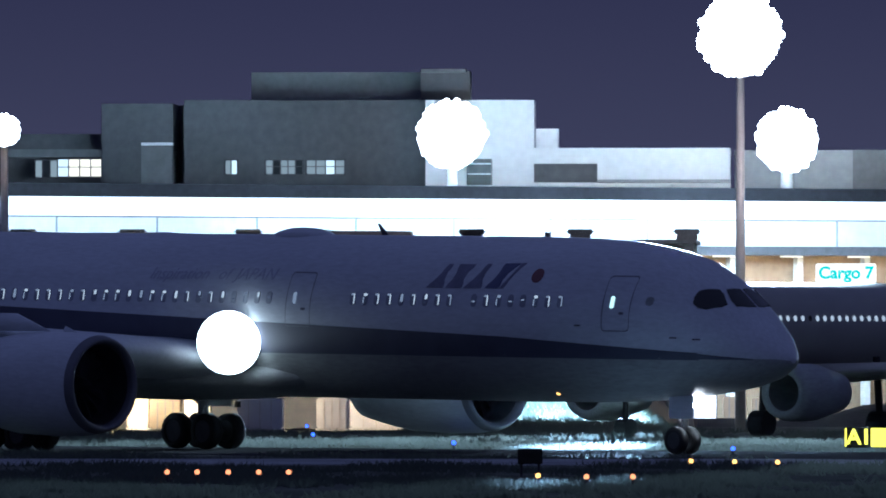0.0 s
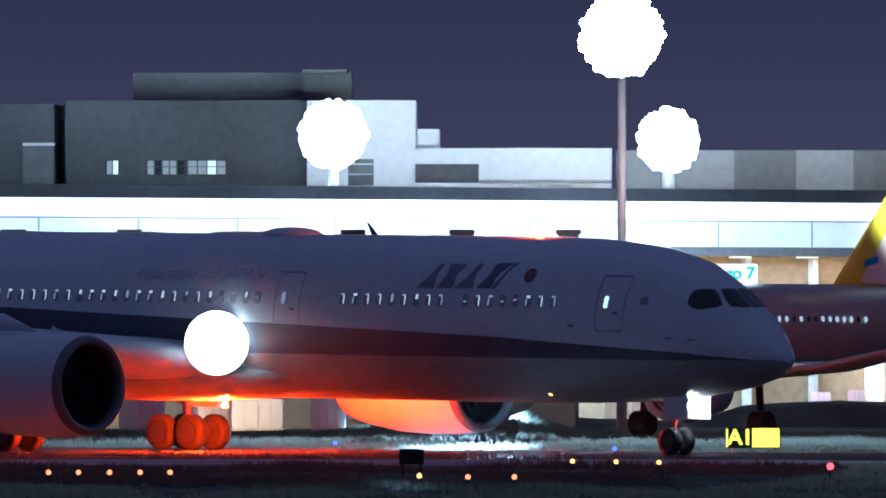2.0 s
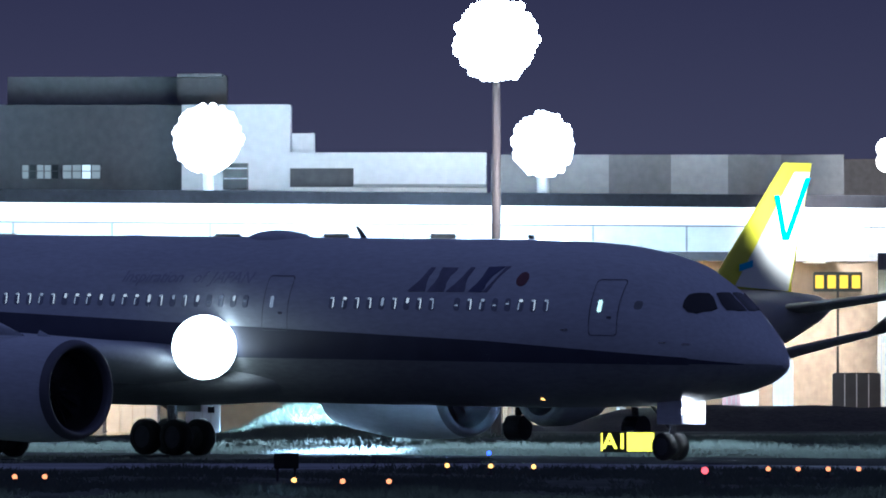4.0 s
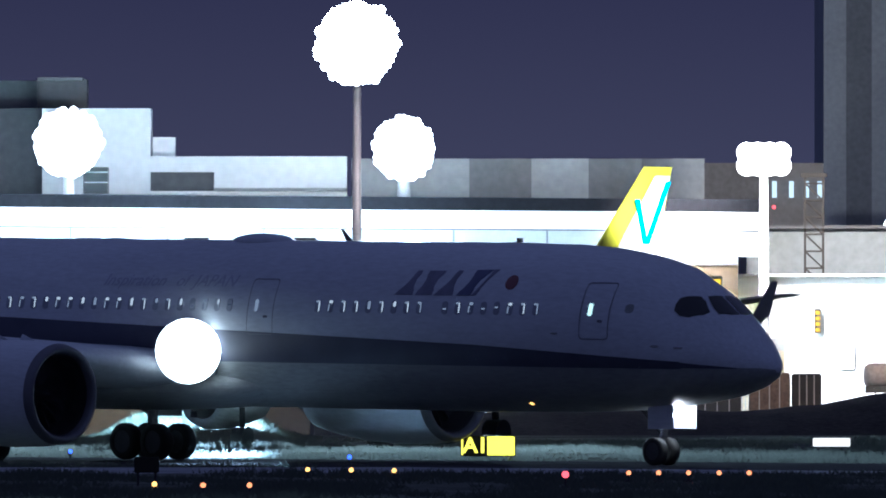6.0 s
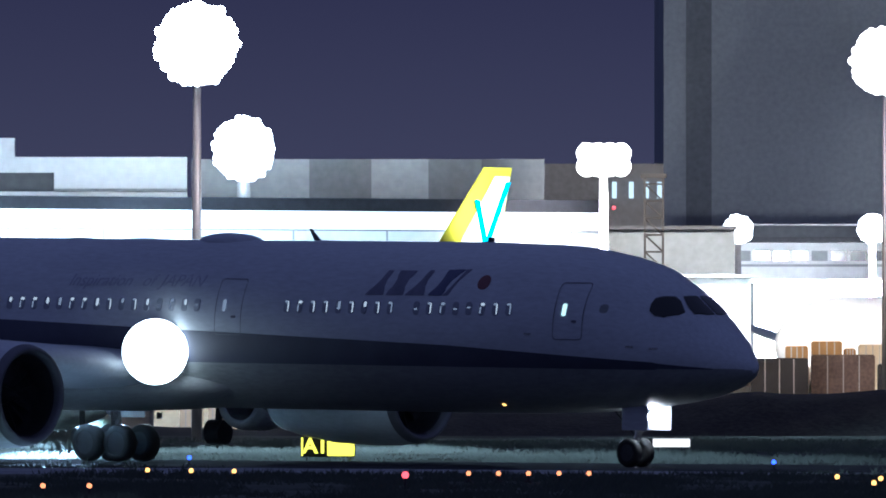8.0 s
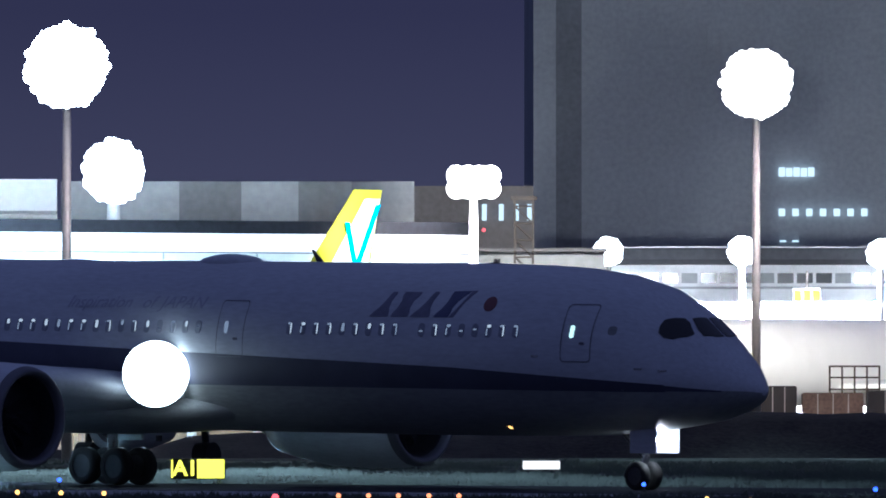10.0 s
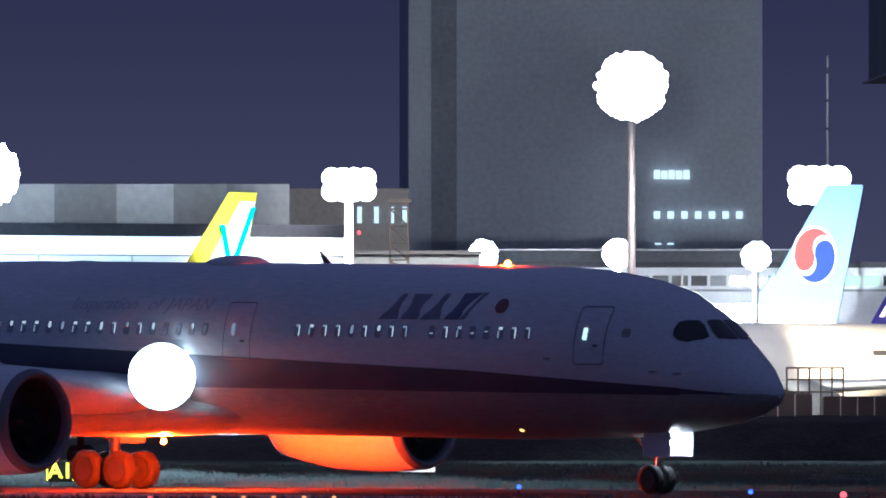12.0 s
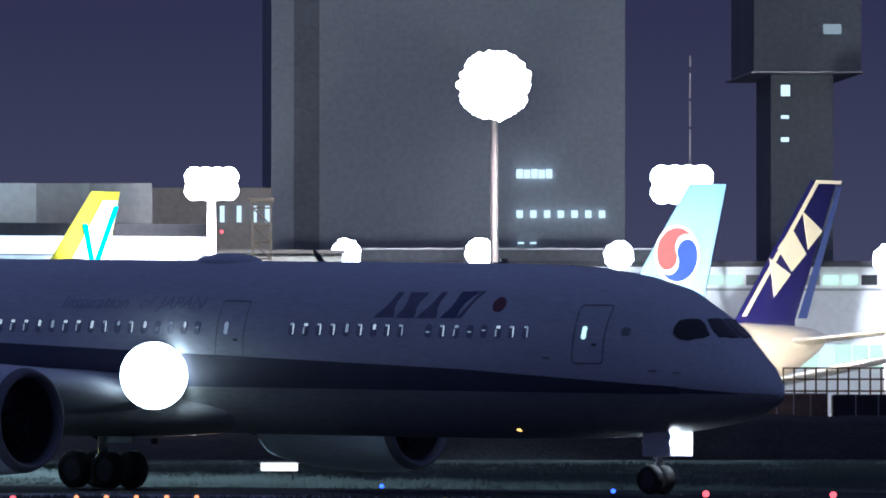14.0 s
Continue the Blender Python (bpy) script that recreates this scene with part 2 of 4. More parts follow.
build_ground()
HEAD = radians(42)
FORE = Vector((math.cos(HEAD), -math.sin(HEAD), 0))
PORT = Vector((math.sin(HEAD), math.cos(HEAD), 0))
NOSE0 = Vector((10.01, 461.0, 0))
axis0 = NOSE0 + FORE * -5
corners = [axis0 + FORE * a + PORT * b for a, b in ((-150, -11), (120, -11), (120, 11), (-150, 11))]
slab("road", [(c.x, c.y) for c in corners], -0.3, 0.0, TAXIWAY, "wet dark asphalt taxiway under the aircraft")
# concrete strip; its pale tone also holds the landing light's reflection
slab("pavement", [(-400, 437), (500, 437), (500, 459), (-400, 459)], -0.3, -0.008, STRIP, "pale concrete edge strip crossing the grass")
slab("pavement", [(-400, 722), (500, 722), (500, 1400), (-400, 1400)], -0.3, 0.004, APRON, "pale concrete apron before the terminal")


# ---------------------------------------------------------------- the taxiing airliner
SECTION = [  # x, top, bottom, half width, level of the widest point
    (-0.17, 3.46, 3.34, 0.05, 3.4), (-0.25, 3.63, 3.18, 0.26, 3.4), (-0.6, 4.02, 2.96, 0.72, 3.47), (-1.2, 4.62, 2.67, 1.25, 3.62), (-2.1, 5.38, 2.4, 1.77, 3.85),
    (-2.7, 5.85, 2.3, 2.0, 3.98), (-3.3, 6.29, 2.2, 2.21, 4.1), (-4.6, 6.98, 2.02, 2.53, 4.35), (-6.0, 7.33, 1.88, 2.69, 4.55), (-7.6, 7.58, 1.81, 2.8, 4.66), (-9.5, 7.69, 1.76, 2.86, 4.7),
    (-12.5, 7.74, 1.72, 2.885, 4.71), (-44, 7.74, 1.72, 2.885, 4.71), (-50, 7.72, 2.2, 2.75, 4.9), (-57, 7.6, 3.5, 2.2, 5.5), (-63, 7.3, 5.0, 1.3, 6.1), (-67.5, 6.9, 6.2, 0.35, 6.5)]


def hull(x, a, off=0.0):
    """A point on the fuselage skin: a is the angle up from the starboard waist."""
    top, low, w, mid = interp(SECTION, x)
    ca, sa = math.cos(a), math.sin(a)
    return Vector((x, -(w + off) * ca, mid + ((top - mid if sa > 0 else mid - low) + off) * sa))


def angle_at(x, z):
    top, low, w, mid = interp(SECTION, x)
    r = (z - mid) / (top - mid if z > mid else mid - low)
    return math.asin(max(-1.0, min(1.0, r)))


def skin_patch(name, x0, x1, lower, upper, mat, parent, nx=12, na=8, off=0.015, label=""):
    """A thin panel that lies on the skin between two level lines."""
    bm = bmesh.new()
    grid = []
    for i in range(nx + 1):
        x = x0 + (x1 - x0) * i / nx
        a0, a1 = angle_at(x, lower(x)), angle_at(x, upper(x))
        grid.append([bm.verts.new(hull(x, a0 + (a1 - a0) * j / na, off)) for j in range(na + 1)])
    for i in range(nx):
        for j in range(na):
            bm.faces.new((grid[i][j], grid[i + 1][j], grid[i + 1][j + 1], grid[i][j + 1]))
    return part(name, bm, mat, parent, label, smooth=True)


def rounded(cx, cz, w, h, r, n=4):
    pts = []
    for k, (sx, sz) in enumerate(((1, 1), (-1, 1), (-1, -1), (1, -1))):
        for i in range(n + 1):
            t = math.pi / 2 * (k + i / n)
            pts.append((cx + sx * (w / 2 - r) + r * math.cos(t), cz + sz * (h / 2 - r) + r * math.sin(t)))
    return pts


def skin_outline(name, pts, mat, parent, off=0.02, label="", depth=0.03):
    """A panel of free outline (x, z) wrapped on the starboard skin."""
    bm = bmesh.new()
    cx, cz = sum(p[0] for p in pts) / len(pts), sum(p[1] for p in pts) / len(pts)
    k = len(pts)
    rings = [[bm.verts.new(hull(x, angle_at(x, z), off - depth)) for x, z in pts]]
    for f in (1.0, 0.66, 0.33):
        rings.append([bm.verts.new(hull(cx + (x - cx) * f, angle_at(cx + (x - cx) * f, cz + (z - cz) * f), off)) for x, z in pts])
    centre = bm.verts.new(hull(cx, angle_at(cx, cz), off))
    for a, b in zip(rings, rings[1:]):
        for i in range(k):
            bm.faces.new((a[i], a[(i + 1) % k], b[(i + 1) % k], b[i]))
    for i in range(k):
        bm.faces.new((rings[-1][i], rings[-1][(i + 1) % k], centre))
    return part(name, bm, mat, parent, label)


def skin_polar(name, pts, mat, parent, label="", off=0.035):
    """A panel on the skin from (x, degrees up from the starboard waist)."""
    bm = bmesh.new()
    pts = [(xa + (xb - xa) * i / 4, aa + (ab - aa) * i / 4) for (xa, aa), (xb, ab) in zip(pts, pts[1:] + pts[:1]) for i in range(4)]
    k = len(pts)
    cx, ca = sum(p[0] for p in pts) / k, sum(p[1] for p in pts) / k
    rings = [[bm.verts.new(hull(cx + (x - cx) * f, radians(ca + (a - ca) * f), o)) for x, a in pts] for f, o in ((1, -0.02), (1, off), (0.86, off), (0.72, off), (0.58, off), (0.44, off), (0.3, off), (0.15, off))]
    hub = bm.verts.new(hull(cx, radians(ca), off))
    for r0, r1 in zip(rings, rings[1:]):
        for i in range(k):
            bm.faces.new((r0[i], r0[(i + 1) % k], r1[(i + 1) % k], r1[i]))
    for i in range(k):
        bm.faces.new((rings[-1][i], rings[-1][(i + 1) % k], hub))
    return part(name, bm, mat, parent, label)


def skin_loop(name, pts, width, mat, parent, off=0.018, label=""):
    """A thin seam that follows a closed outline on the skin."""
    bm = bmesh.new()
    cx, cz = sum(p[0] for p in pts) / len(pts), sum(p[1] for p in pts) / len(pts)
    dense = []
    for (xa, za), (xb, zb) in zip(pts, pts[1:] + pts[:1]):
        n = max(1, int(math.hypot(xb - xa, zb - za) / 0.12))
        dense += [(xa + (xb - xa) * i / n, za + (zb - za) * i / n) for i in range(n)]
    pts = dense
    out, inn = [], []
    for x, z in pts:
        d = Vector((x - cx, z - cz)).normalized() * width
        out.append(bm.verts.new(hull(x, angle_at(x, z), off)))
        inn.append(bm.verts.new(hull(x - d.x, angle_at(x - d.x, z - d.y), off)))
    for i in range(len(pts)):
        j = (i + 1) % len(pts)
        bm.faces.new((out[i], out[j], inn[j], inn[i]))
    return part(name, bm, mat, parent, label)


def wheel(parent, c, r, w):
    tyre = part("tyre", revolve([(-w / 2, r * 0.62), (-w / 2, r * 0.9), (-w * 0.3, r), (w * 0.3, r), (w / 2, r * 0.9), (w / 2, r * 0.62)], (0, 0, 0), 28), RUBBER, parent, smooth=True)
    rim = part("rim", revolve([(-w * 0.42, 0.01), (-w * 0.42, r * 0.64), (w * 0.42, r * 0.64), (w * 0.42, 0.01)], (0, 0, 0), 20), DARK_METAL, parent)
    rim_label = tagged(rim, "dark metal wheel rim")
    for o in (tyre, rim_label):
        o.matrix_basis = pose(*c, 0, 0, 90)
    return tyre, rim, c, r


def build_engine(plane, y):
    c = (0, y, 2.18)
    engine = part("engine", revolve([(-24.95, 1.5), (-24.84, 1.56), (-24.8, 1.63), (-24.86, 1.72), (-25.1, 1.8), (-25.8, 1.88), (-27.2, 1.92), (-29, 1.85), (-30.5, 1.62), (-31.4, 1.42), (-31.4, 1.3), (-30, 1.2)], c, 48), WHITE_PAINT, plane, "white engine nacelle", True)
    part("inlet_lip", revolve([(-25.2, 1.47), (-24.9, 1.5), (-24.79, 1.58), (-24.78, 1.66), (-24.86, 1.735), (-25.1, 1.812)], c, 48), LIP, engine, "dull metal inlet lip", True)
    part("inlet_duct", revolve([(-25.1, 1.46), (-25.8, 1.4), (-26.4, 1.42), (-26.5, 0.2)], c, 40), DARK_METAL, engine, "dark inlet duct", True)
    part("spinner", revolve([(-25.5, 0.01), (-25.65, 0.12), (-26.0, 0.28), (-26.4, 0.4)], c, 24), DARK_METAL, engine, smooth=True)
    for i in range(18):
        a = 2 * math.pi * i / 18
        bm = bmesh.new()
        pts = []
        for r, tw in ((0.36, 0.5), (0.9, 0.8), (1.38, 1.05)):
            for s in (-1, 1):
                b = a + s * 0.11
                pts.append(bm.verts.new((-26.2 - 0.12 * s * tw, y + r * math.cos(b), 2.18 + r * math.sin(b))))
        bm.faces.new((pts[0], pts[1], pts[3], pts[2])), bm.faces.new((pts[2], pts[3], pts[5], pts[4]))
        part("fan_blade", bm, DARK_METAL, engine)
    s = 1 if y > 0 else -1
    part("core_nozzle", revolve([(-30.4, 1.1), (-32.4, 0.75), (-32.5, 0.4), (-33.4, 0.05)], c, 28), DARK_METAL, engine, "dark exhaust nozzle", True)
    part("pylon", loft([aerofoil((-27.6, y, 4.1), 8.0, 0.5, True), aerofoil((-29.4, y, 4.75), 6.5, 0.45, True)]), WHITE_PAINT, engine, smooth=True)
    part("chine", plate([(-26.4, 3.85), (-27.6, 4.3), (-27.9, 3.8)], y - s * 0.7, 0.04), WHITE_PAINT, engine)
    return engine


FLASH_SLEEVES, WHEELS = [], []


def build_airliner():
    plane = thing("airliner", pose(0, 0, 0), "white twin-engine airliner with dark blue stripe, taxiing with landing light on", "airplane")
    body = bmesh.new()
    xs = [-0.17, -0.2, -0.25, -0.4, -0.6, -0.9, -1.2, -1.6, -2.1, -2.7, -3.3, -4, -4.6, -5.3, -6, -7, -8, -9.5, -11, -12.5, -20, -28, -36, -44, -47, -50, -53.5, -57, -60, -63, -65.5, -67.5]
    seg = 64
    rings = [[body.verts.new(hull(x, 2 * math.pi * i / seg) if math.cos(2 * math.pi * i / seg) >= -2 else None) for i in range(seg)] for x in xs]
    for a, b in zip(rings, rings[1:]):
        for i in range(seg):
            body.faces.new((a[i], a[(i + 1) % seg], b[(i + 1) % seg], b[i]))
    body.faces.new(rings[0]), body.faces.new(rings[-1])
    fuselage = part("fuselage", body, WHITE_PAINT, plane, smooth=True)
    # grey belly wraps from one side to the other
    bm = bmesh.new()
    rows = []
    for x in [q for q in xs if -50.1 < q < -0.18]:
        a0 = angle_at(x, min(3.42, interp(SECTION, x)[3] - 0.02))
        rows.append([bm.verts.new(hull(x, a0 + (-math.pi - 2 * a0) * j / 20, 0.008)) for j in range(21)])
    for a, b in zip(rows, rows[1:]):
        for j in range(20):
            bm.faces.new((a[j], a[j + 1], b[j + 1], b[j]))
    part("belly", bm, BELLY_PAINT, plane, "grey painted belly", True)
    skin_patch("stripe", -1.1, -3.02, lambda x: 3.4, lambda x: 3.43 + 0.085 * (-x - 1.1), BLUE_PAINT, plane, 16, 3, 0.03, "dark blue cheat line widening aft")
    skin_patch("stripe", -3.0, -12, lambda x: 3.36, lambda x: 3.45 + 0.055 * -x, BLUE_PAINT, plane, 24, 4, 0.014, "dark blue cheat line widening aft")
    skin_patch("stripe", -12, -46, lambda x: 3.36, lambda x: min(4.11 + 0.032 * (-x - 12), 5.2), BLUE_PAINT, plane, 24, 6, 0.014, "dark blue cheat line widening aft")
    # cockpit windows
    side = [(-3.41, 34.4), (-3.47, 41.3), (-3.45, 49), (-3.28, 55), (-3.0, 64.5), (-2.79, 64), (-2.45, 56), (-2.53, 48), (-2.91, 35.3), (-3.2, 32.3)]
    front = [(-2.88, 71), (-2.76, 88.3), (-1.98, 88.3), (-2.01, 77), (-2.22, 62), (-2.47, 63.8)]
    for pts, label in ((side, "dark cockpit side window"), (front, "dark cockpit windscreen")):
        skin_polar("cockpit_window", pts, COCKPIT_GLASS, plane, label)
        skin_polar("cockpit_window", [(x, 180 - a) for x, a in pts][::-1], COCKPIT_GLASS, plane, label)
    # cabin windows, blinds drawn to different heights
    rng = random.Random(4)
    spots = [-19.57 + 0.6147 * i for i in range(18) if i != 9] + [-23.9 - 0.6147 * i for i in range(36)]
    for x in spots:
        z = 5.4 - 0.0
        win = skin_outline("cabin_window", rounded(x, z, 0.26, 0.46, 0.11), CABIN_PANE, plane, 0.02)
        lit = rng.choice((0, 0, 1, 1, 2, 2, 3))
        glow = CABIN_GLOW if rng.random() < 0.6 else CABIN_DIM
        if lit == 0:    # light along the far edge of the recess
            skin_outline("blind", [(x + 0.03, z + 0.2), (x + 0.09, z + 0.17), (x + 0.11, z + 0.05), (x + 0.11, z - 0.17), (x + 0.06, z - 0.2), (x + 0.05, z)], glow, win, 0.026, "lit edge of a half-drawn blind")
            skin_outline("blind", rounded(x - 0.02, z + 0.16, 0.15, 0.07, 0.03, 2), CABIN_DIM, win, 0.026)
        elif lit == 1:
            h = rng.uniform(0.16, 0.34)
            skin_outline("blind", rounded(x + 0.045, z + 0.2 - h / 2, 0.13, h, 0.05, 2), glow, win, 0.026, "lit window behind a half-drawn blind")
        elif lit == 2:
            skin_outline("blind", rounded(x + 0.02, z + 0.15, 0.18, 0.1, 0.04, 2), glow, win, 0.026)
            skin_outline("blind", rounded(x - 0.06, z - 0.05, 0.06, 0.24, 0.02, 2), CABIN_DIM, win, 0.026)
        else:
            skin_outline("blind", rounded(x, z + rng.uniform(-0.1, 0.1), 0.16, 0.05, 0.02, 2), CABIN_DIM, win, 0.026)
    # doors with seams, slit windows
    for x in (-6.45, -22.35):
        door = skin_loop("door", rounded(x, 5.35, 1.28, 2.0, 0.14), 0.035, DOOR_SEAM, plane, label="closed passenger door outlined by a dark seam")
        skin_outline("door_window", rounded(x - 0.22, 5.4, 0.16, 0.42, 0.05, 2), DOOR_GLOW if x > -10 else CABIN_DIM, door, 0.022, "lit slit window")
        skin_outline("door_handle", rounded(x + 0.25, 5.0, 0.2, 0.09, 0.03, 2), DOOR_SEAM, door, 0.02)
    # livery marks as plain shapes
    for pts in ([(-15.97, 5.84), (-15.12, 5.84), (-15.05, 6.7), (-15.25, 6.7)], [(-14.98, 5.84), (-14.2, 5.84), (-13.92, 6.7), (-14.7, 6.7)], [(-14.08, 5.84), (-13.2, 5.84), (-13.12, 6.72), (-13.32, 6.72)]):
        skin_outline("livery_mark", pts, MARK_BLUE, plane, 0.02, "dark blue plain livery shape")
    skin_outline("livery_mark", [(-13.0, 5.84), (-12.35, 5.84), (-11.7, 6.76), (-12.45, 6.74)], LIVERY_BLUE, plane, 0.02, "dark blue slanted livery mark")
    skin_outline("livery_mark", [(-12.3, 5.84), (-12.08, 5.85), (-11.42, 6.77), (-11.65, 6.76)], MARK_BLUE, plane, 0.02, "mid blue slanted livery mark")
    skin_outline("livery_mark", rounded(-10.58, 6.32, 0.55, 0.5, 0.25, 5), RED_PAINT, plane, 0.02, "red round livery mark")
    for text, x in (("Inspiration", -28.9), ("of", -26.55), ("JAPAN", -24.9)):
        words("lettering", text, 0.72, pose(x, -2.5, 6.24, 58, 0, 0), FAINT_BLUE, plane, 0.004, 0.25)
    # wings
    for s, side in ((-1, "starboard"), (1, "port")):
        wing = part("wing", loft([aerofoil((-24.6, s * 2.0, 3.0), 15.5, 1.7), aerofoil((-26.3, s * 4.0, 3.2), 13.6, 1.5), aerofoil((-30.4, s * 10, 3.95), 8.8, 0.95), aerofoil((-39.4, s * 23, 5.3), 4.6, 0.45), aerofoil((-43.6, s * 28, 5.95), 2.2, 0.2), aerofoil((-47, s * 30, 6.3), 0.4, 0.05)]), WHITE_PAINT, plane, "long swept wing", True)
        # the starboard disc is widened to the lamp's glare; port keeps lamp size
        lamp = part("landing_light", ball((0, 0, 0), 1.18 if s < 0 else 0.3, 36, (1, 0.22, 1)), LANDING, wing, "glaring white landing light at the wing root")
        lamp.matrix_basis = pose(-25.1, s * 3.7, 3.72, 0, 0, 42)
        # added disc behind the lamp, blocks its light towards the hull
        shield = part("light_shield", ball((0, 0.3, 0), 1.15 if s < 0 else 0.32, 28, (1, 0.2, 1)), BELLY_PAINT, wing, "added shield keeping the landing light off the hull", True)
        shield.matrix_basis = lamp.matrix_basis
        for i in range(3):
            part("flap_fairing", ball((-37.5 - 2.6 * i, s * (8 + 5.5 * i), 3.2 + 0.55 * i), 1, 14, (2.2, 0.28, 0.32)), WHITE_PAINT, wing, smooth=True)
        build_engine(plane, s * 10.4)
        part("tailplane", loft([aerofoil((-58, s * 1.2, 6.3), 6.5, 0.6), aerofoil((-64.5, s * 9.8, 7.3), 2.2, 0.2)]), WHITE_PAINT, plane, smooth=True)
    part("wing_fairing", ball((-32, 0, 2.55), 1, 28, (11, 3.3, 1.05)), BELLY_PAINT, plane, smooth=True)
    part("tail_fin", loft([aerofoil((-54, 0, 7.2), 9.5, 0.8, True), aerofoil((-63.5, 0, 16.6), 3.6, 0.3, True)]), BLUE_PAINT, plane, "dark blue tail fin", True)
    # roof fittings
    part("satellite_dome", ball((-24.85, 0, 7.66), 1, 24, (1.45, 0.75, 0.34)), WHITE_PAINT, plane, "low white antenna dome", True)
    part("satellite_dome", ball((-32.2, 0, 7.66), 1, 16, (0.8, 0.4, 0.12)), WHITE_PAINT, plane, smooth=True)
    part("blade_antenna", plate([(-20.75, 7.65), (-21.05, 8.15), (-20.98, 8.17), (-20.4, 7.65)], -0.03, 0.06), SEAM, plane)
    part("blade_antenna", plate([(-12.6, 7.66), (-12.65, 7.76), (-12.3, 7.76), (-12.2, 7.66)], -0.03, 0.06), SEAM, plane)
    for x, z, mat in ((-12.4, 7.79, BEACON_TOP), (-28.3, 1.38, BEACON_LOW)):
        beacon = part("beacon", ball((x, 0, z), 0.09, 14), mat, plane, "red flashing anti-collision beacon")
        # added sleeve, slid aside to let each flash out
        sleeve = part("flash_sleeve", rod((0, 0, -0.11), (0, 0, 0.11), 0.12, seg=20), DARK_METAL, beacon, "added dark sleeve hiding the beacon between flashes")
        sleeve.location = (x, 0, z)
        FLASH_SLEEVES.append((sleeve, x, z, -0.3 if z > 5 else 0.3))
    # small probes and lights on the nose
    for x, z in ((-3.9, 4.15), (-3.0, 4.1), (-8.2, 4.55)):
        skin_outline("probe", rounded(x, z, 0.3, 0.05, 0.02, 2), METAL, plane, 0.04)
    skin_outline("belly_lamp", rounded(-10.6, 2.05, 0.14, 0.06, 0.02, 2), AMBER, plane, 0.03, "small amber lamp")
    skin_outline("nose_panel", rounded(-5.05, 5.45, 0.34, 0.3, 0.1, 2), BELLY_PAINT, plane, 0.012, "small grey panel")
    # nose gear
    gear = part("nose_gear", rod((-5.6, 0, 0.45), (-5.3, 0, 2.2), 0.13), METAL, plane)
    add = bmesh.new()
    add_rod(add, (-5.6, -0.42, 0.5), (-5.6, 0.42, 0.5), 0.07)
    add_rod(add, (-5.55, 0, 1.0), (-6.6, 0, 1.95), 0.06)
    part("axle", add, DARK_METAL, gear)
    for s in (-1, 1):
        WHEELS.append(wheel(gear, (-5.6, s * 0.33, 0.43), 0.5, 0.34))
        part("gear_door", box(-5.7, -4.5, s * 0.62 - 0.025, s * 0.62 + 0.025, 1.22, 2.08, 0.02), WHITE_PAINT, gear, "open white nose gear door")
        part("taxi_light", ball((-4.95, s * 0.16, 1.7), 0.1, 14), TAXI_LAMP, gear, "bright taxi light")
    # main gear
    for s in (-1, 1):
        gear = part("main_gear", rod((-35, s * 4.9, 0.3), (-34.6, s * 4.4, 3.1), 0.2), METAL, plane)
        add = bmesh.new()
        add_rod(add, (-36, s * 4.9, 0.27), (-34, s * 4.9, 0.27), 0.12)
        add_rod(add, (-35, s * 4.9, 1.2), (-36.5, s * 3.4, 2.8), 0.09)
        part("bogie_beam", add, DARK_METAL, gear)
        part("gear_door", box(-35.8, -34.0, s * 5.4 - 0.04, s * 5.4 + 0.04, 1.2, 2.9, 0.03), BELLY_PAINT, gear)
        for dx in (-0.78, 0.78):
            for dy in (-0.62, 0.62):
                WHEELS.append(wheel(gear, (-35 + dx, s * 4.9 + dy, 0.26), 0.68, 0.5))
    return plane


airliner = build_airliner()


# ---------------------------------------------------------------- parked jets
def tube(name, length, r, zc, mat, parent, label=""):
    rows = [(0, 0.05, -0.18), (0.01, 0.4, -0.15), (0.03, 0.68, -0.1), (0.07, 0.92, -0.03), (0.12, 1.0, 0), (0.68, 1.0, 0), (0.8, 0.86, 0.14), (0.9, 0.6, 0.36), (0.97, 0.32, 0.55), (1.0, 0.12, 0.62)]
    secs = [[(-f * length, k * r * math.cos(2 * math.pi * i / 36), zc + up * r + k * r * math.sin(2 * math.pi * i / 36)) for i in range(36)] for f, k, up in rows]
    return part(name, loft(secs), mat, parent, label, True)


